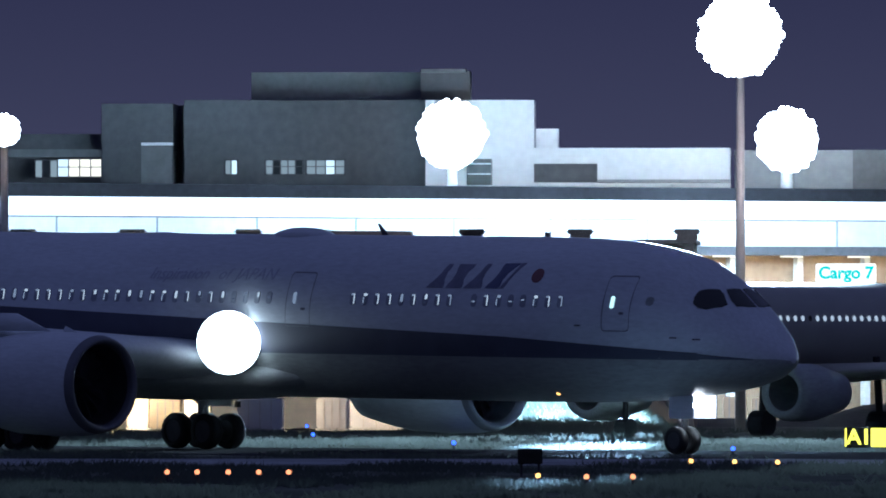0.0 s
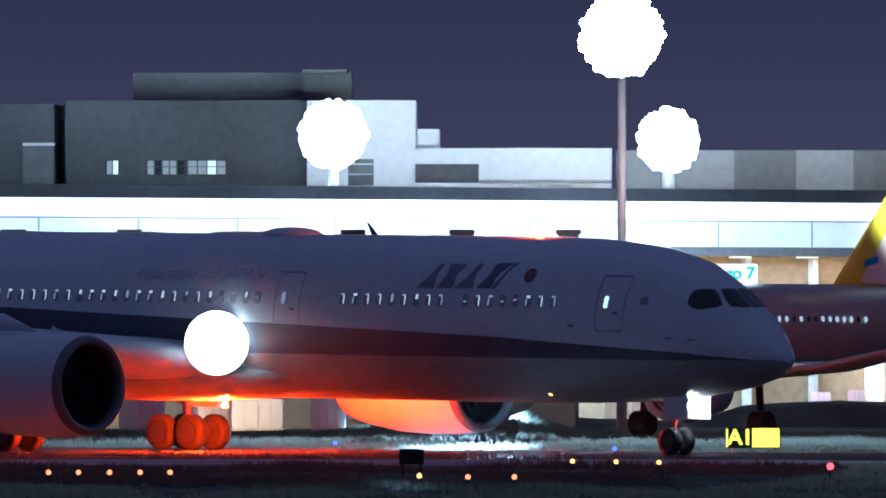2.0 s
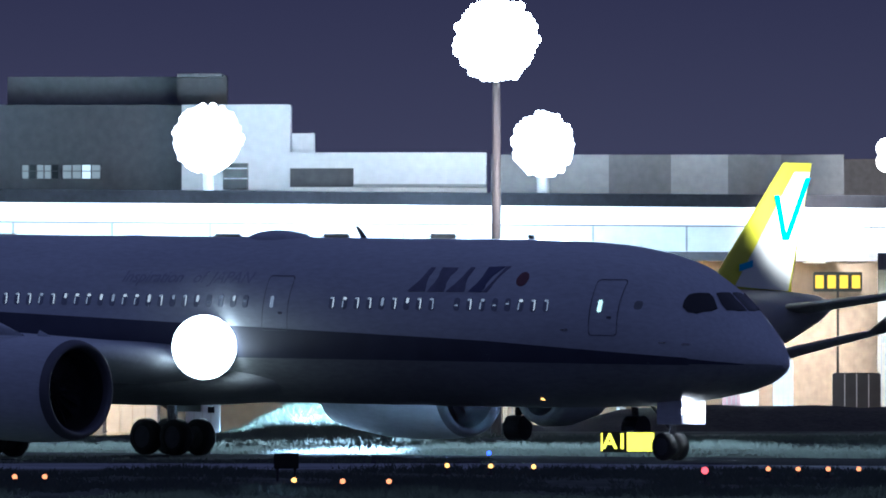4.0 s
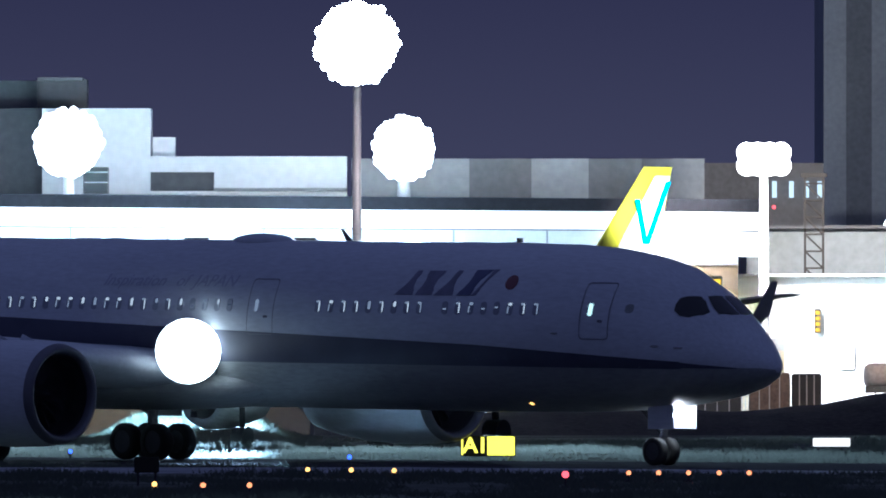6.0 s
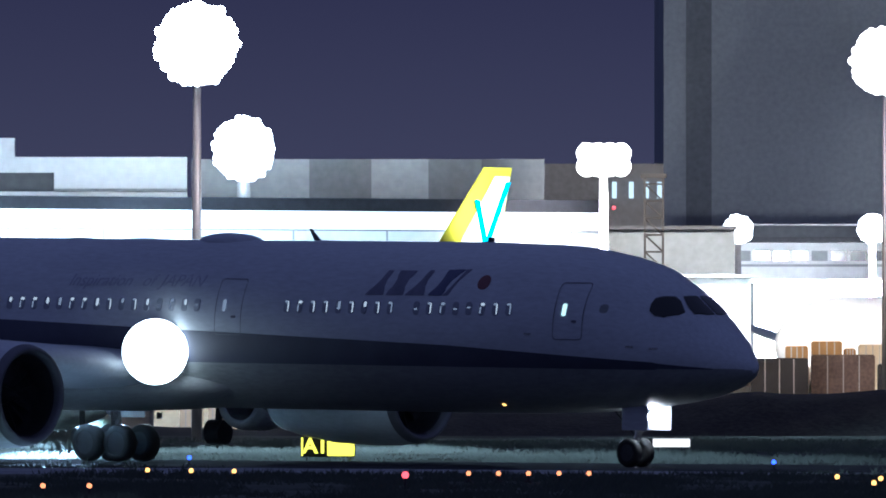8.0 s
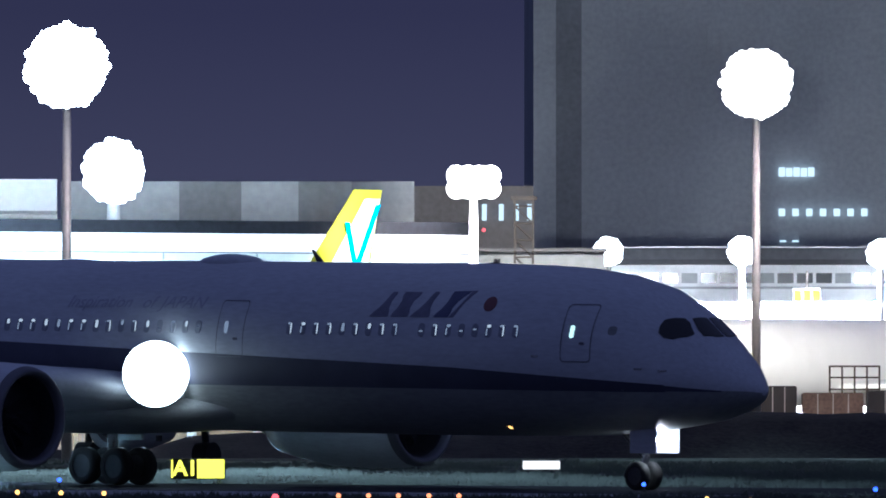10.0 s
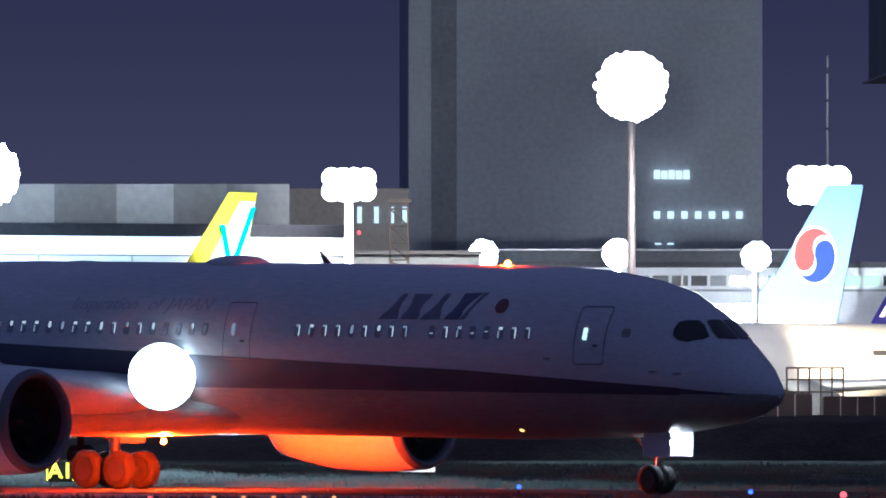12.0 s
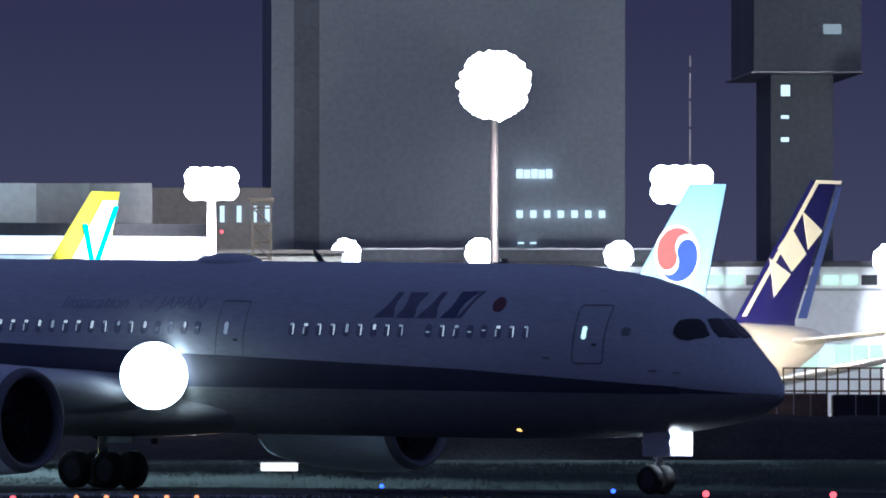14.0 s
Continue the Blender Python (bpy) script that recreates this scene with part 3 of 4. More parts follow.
def parked_jet(name, tail, bearing, length, r, zc, fin, fin_mat, body_mat, label, windows=0, drop=0.0):
    """A jet at rest; tail is the place of its tail cone on the ground, fin = root x, root chord, tip x, tip chord, tip height."""
    rz = 180 + bearing
    fwd = Vector((math.cos(radians(rz)), math.sin(radians(rz)), 0))
    jet = thing(name, Matrix.Translation(Vector((tail.x, tail.y, 0)) + fwd * length) @ pose(0, 0, 0, 0, 0, rz), label, "airplane", "parked jets")
    tube("fuselage", length, r, zc, body_mat, jet)
    rx, rc, tx, tc, th = fin
    base, low, ahead = zc + r * 0.86, zc - drop, 0.06 if drop else 0.0
    fin_part = part("tail_fin", loft([aerofoil((rx + rc * 0.14, 0, base - 0.25), rc * 1.14, 0.35, True), aerofoil((rx, 0, base + 0.55), rc, 0.6, True), aerofoil((tx, 0, th), tc, 0.28, True)]), fin_mat, jet, "tall swept tail fin", True)
    for s in (-1, 1):
        part("tailplane", loft([aerofoil((-length * 0.86, s * r * 0.4, zc + r * 0.55), length * 0.115, 0.5), aerofoil((-length * 0.955, s * length * 0.165, zc + r * 0.95), length * 0.045, 0.15)]), body_mat, jet, smooth=True)
        wing = part("wing", loft([aerofoil((-length * 0.33, s * r * 0.7, low - r * 0.6), length * 0.19, 1.0), aerofoil((-length * 0.45, s * length * 0.2, low - r * 0.4), length * 0.1, 0.5), aerofoil((-length * 0.55, s * length * 0.375, low + 0.45 * r), length * 0.042, 0.2)]), body_mat, jet, smooth=True)
        part("winglet", loft([aerofoil((-length * 0.55, s * length * 0.375, low + 0.45 * r), length * 0.042, 0.2), aerofoil((-length * 0.575, s * length * 0.39, low + 0.45 * r + 0.9), length * 0.034, 0.14), aerofoil((-length * 0.6, s * length * 0.398, low + 0.45 * r + 2.3), length * 0.014, 0.1)]), body_mat, wing, smooth=True)
        part("engine", revolve([(-length * (f - ahead), k * r) for f, k in ((0.3, 0.4), (0.297, 0.55), (0.31, 0.62), (0.35, 0.62), (0.4, 0.42), (0.41, 0.05))], (0, s * length * 0.14, low - r * 0.95), 28), BELLY_PAINT, jet, smooth=True)
        part("main_gear", add_rod(rod((-length * 0.5, s * r * 1.6, 0.5), (-length * 0.5, s * r * 1.5, zc - r * 0.6), 0.16), (-length * 0.5, s * r * 1.4, 0.55), (-length * 0.5, s * r * 1.8, 0.55), 0.55, seg=18), RUBBER, jet)
    part("nose_gear", add_rod(rod((-length * 0.13, 0, 0.4), (-length * 0.13, 0, zc - r * 0.8), 0.12), (-length * 0.13, -0.3, 0.42), (-length * 0.13, 0.3, 0.42), 0.42, seg=18), RUBBER, jet)
    rng = random.Random(9)
    for i in range(windows):
        x = -length * 0.14 - i * 0.533
        z = zc + r * 0.22
        y = r * math.sqrt(1 - 0.22 ** 2) + 0.01
        part("cabin_window", box(x - 0.1, x + 0.1, y - 0.04, y + 0.015, z - 0.13, z + 0.13, 0.05), CABIN_GLOW if rng.random() < 0.8 else WINDOW_GLASS, jet)
    return jet, fin_part


def fin_mark(fin_part, name, outline, mat, y=0.3, label=""):
    return part(name, plate(outline, y, 0.02), mat, fin_part, label)


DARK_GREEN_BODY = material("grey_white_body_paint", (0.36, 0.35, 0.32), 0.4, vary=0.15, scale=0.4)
CREAM_BODY = material("white_body_paint", (0.8, 0.79, 0.76), 0.4, vary=0.06, scale=0.4)

tail = spot(1897, 608, 585)
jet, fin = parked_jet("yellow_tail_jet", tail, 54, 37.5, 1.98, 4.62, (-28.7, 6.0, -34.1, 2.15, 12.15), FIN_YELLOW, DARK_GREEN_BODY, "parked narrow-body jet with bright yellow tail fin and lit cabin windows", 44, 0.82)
V = lambda a, b, w: [(a[0], a[1]), (a[0] - w, a[1]), (b[0] - w, b[1]), (b[0], b[1])]
fin_mark(fin, "fin_panel", [(-30.0, 6.7), (-34.0, 6.5), (-35.65, 11.75), (-34.5, 11.75)], FIN_WHITE, 0.3, "white panel on the fin")
fin_mark(fin, "fin_stroke", V((-32.95, 10.7), (-33.55, 8.75), 0.34), FIN_CYAN, 0.34, "cyan slanted stroke")
fin_mark(fin, "fin_stroke", V((-35.3, 11.5), (-33.65, 8.75), 0.36), FIN_CYAN, 0.34, "cyan slanted stroke")

fin_mark(fin, "fin_stroke", [(-30.3, 7.35), (-30.3, 7.65), (-31.3, 7.85), (-31.3, 7.55)], FIN_CYAN, 0.34, "short cyan stroke")

tail = spot(3112, 608, 800)
jet, fin = parked_jet("navy_tail_jet", tail, 60, 54.9, 2.52, 4.7, (-43.1, 8.0, -53.3, 3.5, 15.85), FIN_NAVY, CREAM_BODY, "parked white wide-body jet with navy blue tail fin", 0)
for pts in ([(-46.9, 11.1), (-47.5, 8.75), (-49.8, 10.15)], [(-48.0, 11.7), (-49.9, 10.3), (-51.9, 11.4), (-49.9, 12.95)], [(-51.4, 13.95), (-52.1, 11.65), (-54.1, 12.8)]):
    fin_mark(fin, "fin_mark", pts, FIN_WHITE, 0.36, "white plain shape on the fin")
fin_mark(fin, "fin_edge", [(-43.3, 7.6), (-43.9, 7.6), (-53.6, 15.6), (-53.3, 15.85)], FIN_WHITE, 0.32, "white leading edge")
fin_mark(fin, "fin_tip", [(-53.3, 15.66), (-56.7, 15.66), (-56.75, 15.88), (-53.3, 15.88)], FIN_WHITE, 0.33, "cream fin tip")
fin_mark(fin, "rudder", [(-56.2, 15.5), (-56.75, 15.5), (-52.0, 7.5), (-50.8, 7.5)], FIN_RUDDER, 0.34, "paler blue rudder edge")
part("registration", box(-40.2, -38.4, 2.35, 2.46, 5.3, 5.6), SEAM, jet, "dark bars on the fuselage")

tail = spot(2960, 608, 940)
jet, fin = parked_jet("pale_blue_jet", tail, 20, 60, 2.82, 5.3, (-50.6, 6.6, -56.3, 2.9, 17.7), FIN_PALE, FIN_PALE, "parked pale blue wide-body jet, round red-and-blue fin mark", 0)


def round_mark(fin_part, cx, cz, r):
    def arc(c, rad, a0, a1, n=14):
        return [(c[0] + rad * math.cos(a0 + (a1 - a0) * i / n), c[1] + rad * math.sin(a0 + (a1 - a0) * i / n)) for i in range(n + 1)]
    p, slim = math.pi, 0.82
    fin_mark(fin_part, "fin_disc", [(cx + slim * (x - cx), z) for x, z in arc((cx, cz), r * 1.08, 0, 2 * p, 36)[:-1]], FIN_WHITE, 0.36, "white round ground")
    for turn, mat, lab in ((0.45, ROUND_RED, "red comma shape"), (0.45 + p, ROUND_BLUE, "blue comma shape")):
        pts = arc((0, 0), r, 0, p) + arc((-r / 2, 0), r / 2, p, 2 * p)[1:] + arc((r / 2, 0), r / 2, p, 0)[1:-1]
        pts = [(x * 0.95, z * 0.88 + 0.1 * r) for x, z in pts]
        rot = [(cx - slim * (x * math.cos(turn) - z * math.sin(turn)), cz + x * math.sin(turn) + z * math.cos(turn)) for x, z in pts][::-1]
        fin_mark(fin_part, "fin_comma", rot, mat, 0.4, lab)


round_mark(fin, -55.2, 12.65, 1.95)
part("dorsal_fin", plate([(-45.6, 7.6), (-48.6, 8.3), (-50.7, 9.5), (-52.2, 11.4), (-53.0, 9.0), (-53.0, 7.6)], -0.12, 0.24), FIN_PALE, fin, "curved fillet before the fin")


# ---------------------------------------------------------------- terminal and buildings
def block(name, u0, u1, v0, v1, y, depth, mat, parent=None, label="", foot=False):
    """A straight block with its face at depth y."""
    a, b = spot(u0, v1, y), spot(u1, v0, y)
    return part(name, box(a.x, b.x, y, y + depth, 0 if foot else a.z, b.z), mat, parent, label)


def building(name, label):
    return thing(name, pose(0, 0, 0), label, "building")


# office block behind the cargo hall
office = building("office_building", "tall grey and white airport block with a few lit windows")
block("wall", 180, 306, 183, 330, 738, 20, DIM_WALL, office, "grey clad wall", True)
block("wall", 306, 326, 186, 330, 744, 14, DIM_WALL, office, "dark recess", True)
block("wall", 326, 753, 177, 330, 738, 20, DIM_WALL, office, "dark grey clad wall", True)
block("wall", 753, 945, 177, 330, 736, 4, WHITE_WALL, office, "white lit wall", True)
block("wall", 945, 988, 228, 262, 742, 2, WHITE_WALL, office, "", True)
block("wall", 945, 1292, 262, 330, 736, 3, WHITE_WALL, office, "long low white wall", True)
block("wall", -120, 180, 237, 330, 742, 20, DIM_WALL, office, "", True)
block("parapet", -120, 192, 264, 278, 739, 2, MID_WALL, office)
# the fading light at the right end is put into the last panel's colour
for u0, u1, m in ((1300, 1400, GREY_WALL), (1400, 1509, GREY_WALL), (1509, 1619, MID_WALL), (1619, 1720, GREY_WALL), (1720, 1814, MID_WALL), (1814, 1925, DIM_WALL)):
    block("wall", u0, u1, 266, 330, 740, 18, m, office, "", True)
block("penthouse", 745, 832, 126, 177, 748, 3, DIM_WALL, office)
block("penthouse_roof", 745, 824, 122, 128, 746, 6, MID_WALL, office)
block("penthouse", 445, 745, 128, 177, 752, 8, MID_WALL, office)
block("shutter", 945, 1057, 290, 323, 735.6, 0.3, DIM_WALL, office)
block("canopy", 1057, 1292, 318, 323, 733, 3, GREY_WALL, office)
block("door", 250, 304, 255, 325, 737.7, 0.25, MID_WALL, office)
block("lintel", 250, 306, 252, 257, 737, 0.8, WHITE_WALL, office)


def window(parent, u0, u1, v0, v1, y, mats, bars=1, split=False):
    frame_part = block("window", u0 - 2, u1 + 2, v0 - 2, v1 + 2, y - 0.1, 0.2, SEAM, parent)
    n = len(mats)
    for i, m in enumerate(mats):
        a, b = u0 + (u1 - u0) * i / n, u0 + (u1 - u0) * (i + 1) / n
        if m and split:
            mid = (v0 * 0.55 + v1 * 0.45)
            block("pane", a + 1.2, b - 1.2, v0, mid - 0.8, y - 0.16, 0.05, m, frame_part)
            block("pane", a + 1.2, b - 1.2, mid + 0.8, v1, y - 0.16, 0.05, m, frame_part)
        elif m:
            block("pane", a + 1.2, b - 1.2, v0, v1, y - 0.16, 0.05, m, frame_part)
    return frame_part


window(office, 62, 102, 284, 313, 739, (ROOM_DIM, WINDOW_GLASS, ROOM_DIM))
window(office, 102, 180, 282, 312, 739, (ROOM_COOL, ROOM_WARM, ROOM_WARM, ROOM_WARM), split=True)
window(office, 398, 420, 284, 308, 738, (ROOM_DIM, ROOM_COOL))
window(office, 470, 536, 284, 308, 738, (ROOM_DIM, WINDOW_GLASS, ROOM_DIM, ROOM_DIM, WINDOW_GLASS), split=True)
window(office, 542, 610, 284, 308, 738, (ROOM_DIM, ROOM_DIM, ROOM_COOL, ROOM_DIM), split=True)
window(office, 828, 869, 283, 326, 736, (WINDOW_GLASS,))
for v in (290, 308):
    block("transom", 828, 869, v - 1, v + 1, 735.6, 0.2, WHITE_WALL, office)

# cargo hall: a long facade turned slightly away
hall_a = Vector((-56.0, 654.0, 0))
hall_b = Vector((12.3, 700.0, 0))
hall_len = (hall_b - hall_a).length
hall_turn = math.degrees(math.atan2(hall_b.y - hall_a.y, hall_b.x - hall_a.x))
hall = thing("cargo_hall", Matrix.Translation(hall_a) @ pose(0, 0, 0, 0, 0, hall_turn), "long brightly lit white cargo hall with dark roof and lit sign", "building")
part("roof", box(0, hall_len, -0.5, 16, 11.38, 12.05), DARK_ROOF, hall, "dark roof slab")
part("fascia", box(0, hall_len, -0.3, 2, 10.42, 11.375), WHITE_WALL, hall, "white lit fascia")
part("wall", box(0, hall_len, 0, 2, 9.02, 10.4), CONCRETE, hall, "pale wall below the fascia")
# ledge coloured dark to draw the shadow line under the fascia
part("ledge", box(0, hall_len, -0.36, 0, 10.35, 10.42), DIM_WALL, hall)
n_panels = 14
for i in range(n_panels):
    x = 4 + hall_len * i / n_panels
    part("joint", box(x, x + 0.1, -0.02, 0.02, 9.05, 10.34), MID_WALL, hall)
part("canopy", box(34, hall_len - 3.5, -3, 0.2, 8.55, 9.01), ROOF, hall, "dark canopy")
# the wall's brown is darkened in place of shade under the canopy
part("dock_wall", box(0, hall_len, 2, 4, 0, 9.0), material("shaded_dock_wall", (0.15, 0.11, 0.075), 0.8, vary=0.25, scale=0.3, fine=2), hall, "warm lit loading dock wall")
for i in range(10):
    x = 36 + 4.2 * i
    part("dock_column", box(x, x + 0.35, 1.2, 1.6, 0, 8.55), GREY_WALL, hall)
    part("dock_light", box(x + 1.2, x + 2.4, -2.0, -1.7, 8.45, 8.54), ROOM_WARM, hall, "strip light under the canopy")
strip = bpy.data.lights.new("dock_strip_light", "AREA")
strip.shape, strip.size, strip.size_y, strip.energy, strip.color = "RECTANGLE", 40.0, 0.4, 1600, (1.0, 0.74, 0.42)
new("dock_strip_light", strip).matrix_world = hall.matrix_basis @ look((58, -1.4, 8.3), (58, 2.0, 5.0))
m_sign = spot(1497, 484, 676)
board = thing("cargo_sign", Matrix.Translation(m_sign), "white lit sign board with cyan letters", "sign")
part("board", box(-1.55, 1.55, 0, 0.3, -0.5, 0.5, 0.05), SIGN_WHITE, board)
words("lettering", "Cargo 7", 0.85, pose(0, -0.03, 0, 90, 0, 0), SIGN_CYAN, board, bold=0.03)
post = part("bracket", box(-1.2, 1.2, 0.3, 3.5, -0.1, 0.1), STEEL, board)
for u, v, n, pitch in ((1914, 491, 4, 0.62), (2620, 468, 3, 0.62)):
    p0 = spot(u, v, 672 if n == 4 else 868)
    gate = thing("gate_sign", Matrix.Translation(p0), "dark gate sign with amber lit bars", "sign", "gate signs")
    w = pitch / 2 * n
    part("board", box(-w, w, 0, 0.25, -0.5, 0.5, 0.04), SIGN_BLACK, gate)
    for i in range(n):
        x = -w + pitch * i + 0.1
        part("digit", box(x, x + 0.42, -0.03, 0, -0.33, 0.33, 0.01), SIGN_AMBER, gate)
    part("post", box(-0.06, 0.06, 0.05, 0.2, -p0.z, 1.6 if n == 3 else -0.5), LATTICE, gate)

# roof ventilators along the hall
def ventilator(u, v, y):
    p0 = spot(u, v, y)
    ob = thing("roof_ventilator", Matrix.Translation(p0), "dark metal mushroom roof ventilator", "ventilator", "roof ventilators")
    part("cap", box(-0.68, 0.68, -0.5, 0.5, 0.05, 0.3, 0.1), DARK_METAL, ob)
    part("neck", box(-0.5, 0.5, -0.35, 0.35, -0.5, 0.05, 0.04), DARK_METAL, ob)
    return ob


low_shed = building("low_shed", "long low dark-roofed shed before the cargo hall")
block("roof", -400, 1232, 424, 431, 616, 14, ROOF, low_shed)
block("wall", -400, 1228, 431, 610, 618, 10, DIM_WALL, low_shed, "", True)
for u in (42, 235, 440, 835, 1027, 1216):
    ventilator(u, 417, 622)
vent = building("roof_hatch", "pale box on the shed roof")
block("box", 585, 727, 409, 426, 622, 3, CREAM_DULL, vent)

# grey hall and the long terminal farther on
grey_hall = building("grey_hall", "plain blue-grey hall wall lit from below")
block("wall", 2000, 2262, 388, 612, 760, 30, MID_WALL, grey_hall, "", True)
block("roof", 2030, 2266, 384, 390, 758, 34, ROOF, grey_hall)
front = building("lit_pier", "overexposed white pier building beside the apron")
block("wall", 1937, 2290, 474, 640, 708, 12, WHITE_WALL, front, "", True)
block("roof", 1930, 2296, 470, 475, 706, 15, WHITE_WALL, front)
for i, u in enumerate((1990, 2040, 2110, 2165, 2230)):
    block("door", u, u + 26, 585, 640, 707.7, 0.2, CONCRETE, front)
long_pier = building("boarding_pier", "long overexposed white boarding pier beside the apron")
block("wall", 2296, 2890, 484, 640, 872, 8, WHITE_WALL, long_pier, "", True)
block("roof", 2290, 2896, 479, 485, 870, 12, WHITE_WALL, long_pier)
for i in range(11):
    block("pilaster", 2320 + 52 * i, 2325 + 52 * i, 486, 640, 871.6, 0.4, CONCRETE, long_pier, "", True)
block("plinth", 2296, 2890, 600, 612, 871.3, 0.7, CREAM_DULL, long_pier)
terminal = building("terminal", "long white floodlit terminal with window bands and railed roof")
block("wall", 2255, 3420, 412, 640, 1050, 30, WHITE_WALL, terminal, "", True)
block("roof", 2255, 3420, 404, 413, 1046, 36, ROOF, terminal)
block("roof_deck", 2262, 2900, 384, 404, 1062, 16, DIM_WALL, terminal)
block("ledge", 2255, 3420, 452, 456, 1049, 2, GREY_WALL, terminal)
for i in range(34):
    u = 2262 + 34 * i
    block("window", u, u + 28, 428, 446, 1049.8, 0.3, ROOM_GREEN if u > 2880 and i % 3 else WINDOW_GLASS if i % 4 else GREY_WALL, terminal)
for i in range(14):
    u = 2985 + 30 * i
    block("window", u, u + 27, 552, 592, 1049.8, 0.3, ROOM_GREEN if i % 4 else ROOM_COOL, terminal)
block("rail", 2262, 2900, 381, 383, 1047, 0.2, STEEL, terminal)

# long turfed bank before the apron
bank_v, bank_f = [], []
for i in range(121):
    x = -60 + 1.2 * i
    rise = 0.3 + 0.85 / (1 + math.exp(-(x + 3.0) / 0.8)) + 0.95 / (1 + math.exp(-(x - 15.5) / 1.5))
    hgt = rise + 0.22 * noise.noise((x * 0.25, 0, 5)) + 0.12 * noise.noise((x * 1.1, 0, 8))
    bank_v += [(x, 641, -0.1), (x, 645, hgt * 0.8), (x, 649, hgt), (x, 653, hgt * 0.9), (x, 657, -0.1)]
for i in range(120):
    for j in range(4):
        bank_f.append((5 * i + j, 5 * i + j + 1, 5 * i + j + 6, 5 * i + j + 5))
link("ground_bank", bank_v, bank_f, BANK, label="long dark turfed bank beside the apron", smooth=True, kind="structure")["category"] = "ground"

lattice = building("lattice_mast", "brown steel lattice mast beside the white pier")
for u in (2101, 2133):
    block("leg", u, u + 4, 298, 640, 745, 0.15, LATTICE, lattice, "", True)
for i in range(9):
    v0 = 310 + 30 * i
    a, b, c = spot(2103, v0, 745.1), spot(2135, v0 + 30, 745.1), spot(2135, v0, 745.1)
    part("brace", rod(a, b, 0.05, seg=6), LATTICE, lattice)
    part("brace", rod(a, c, 0.05, seg=6), LATTICE, lattice)
block("head", 2096, 2142, 292, 299, 744.6, 0.8, LATTICE, lattice)
hanging = building("hanging_sign", "narrow dark red upright sign on the pier wall")
block("panel", 2120, 2131, 532, 575, 707, 0.4, FENCE_PANEL, hanging)
for i in range(4):
    block("bar", 2122, 2129, 536 + 10 * i, 542 + 10 * i, 706.9, 0.1, SIGN_AMBER, hanging)

# tower block and the control tower
block_tower = building("tower_block", "huge dim grey tower block with two rows of small lit windows")
block("wall", 2136, 2762, -420, 420, 1240, 40, GREY_WALL, block_tower, "dim grey wall", True)
# flat strip in a darker colour stands for the groove's shade
block("groove_shade", 2176, 2221, -420, 420, 1239.6, 0.5, MID_WALL, block_tower, "darker strip drawing the shade of a vertical groove")
for i in range(7):
    u = 2570 + 24.3 * i
    block("window", u, u + 11, 314, 327, 1239.4, 0.4, ROOM_COOL, block_tower)
for i in range(5):
    u = 2570 + 13 * i
    block("window", u, u + 11, 241 + i % 2, 257, 1239.4, 0.4, ROOM_COOL, block_tower)
for u in (2572, 2594):
    block("window", u, u + 11, 370, 373, 1239.4, 0.4, ROOM_COOL, block_tower)
block("sign_panel", 2444, 2452, -10, 40, 1239.4, 0.3, GREY_WALL, block_tower)
control = building("control_tower", "dark control tower shaft with a few lit windows")
block("shaft", 3020, 3130, -40, 420, 1330, 25, MID_WALL, control, "", True)
block("cab", 2990, 3180, -160, 68, 1325, 40, MID_WALL, control)
block("deck", 2985, 3185, 67, 70, 1322, 46, STEEL, control)
for u, v, w, h in ((3040, 91, 16, 20), (3040, 145, 14, 6), (3040, 184, 14, 8), (3115, -17, 32, 18)):
    block("window", u - 2, u - 2 + w, v, v + h, 1321.5, 0.4, ROOM_COOL if v > 0 else ROOM_DIM, control)
antenna = building("antenna_mast", "thin pale lattice antenna mast")
for v0, v1 in ((38, 64), (70, 120), (120, 170), (170, 420)):
    block("section", 2875.5, 2878.5, v0, v1 - 5, 1290, 0.3, STEEL, antenna)
block("core", 2876.5, 2877.5, 38, 420, 1290.4, 0.2, DARK_METAL, antenna, "", True)
far_block = building("far_block", "distant dark block with four lit slit windows")
block("wall", 1925, 2136, 274, 420, 800, 12, ROOF, far_block, "", True)
for u in (2045, 2075, 2102, 2125):
    block("window", u, u + 8, 306, 335, 799.6, 0.4, ROOM_COOL, far_block)
part("lamp", ball(spot(2048, 352, 799), 0.12, 10), RED_LAMP, far_block, "red warning lamp")


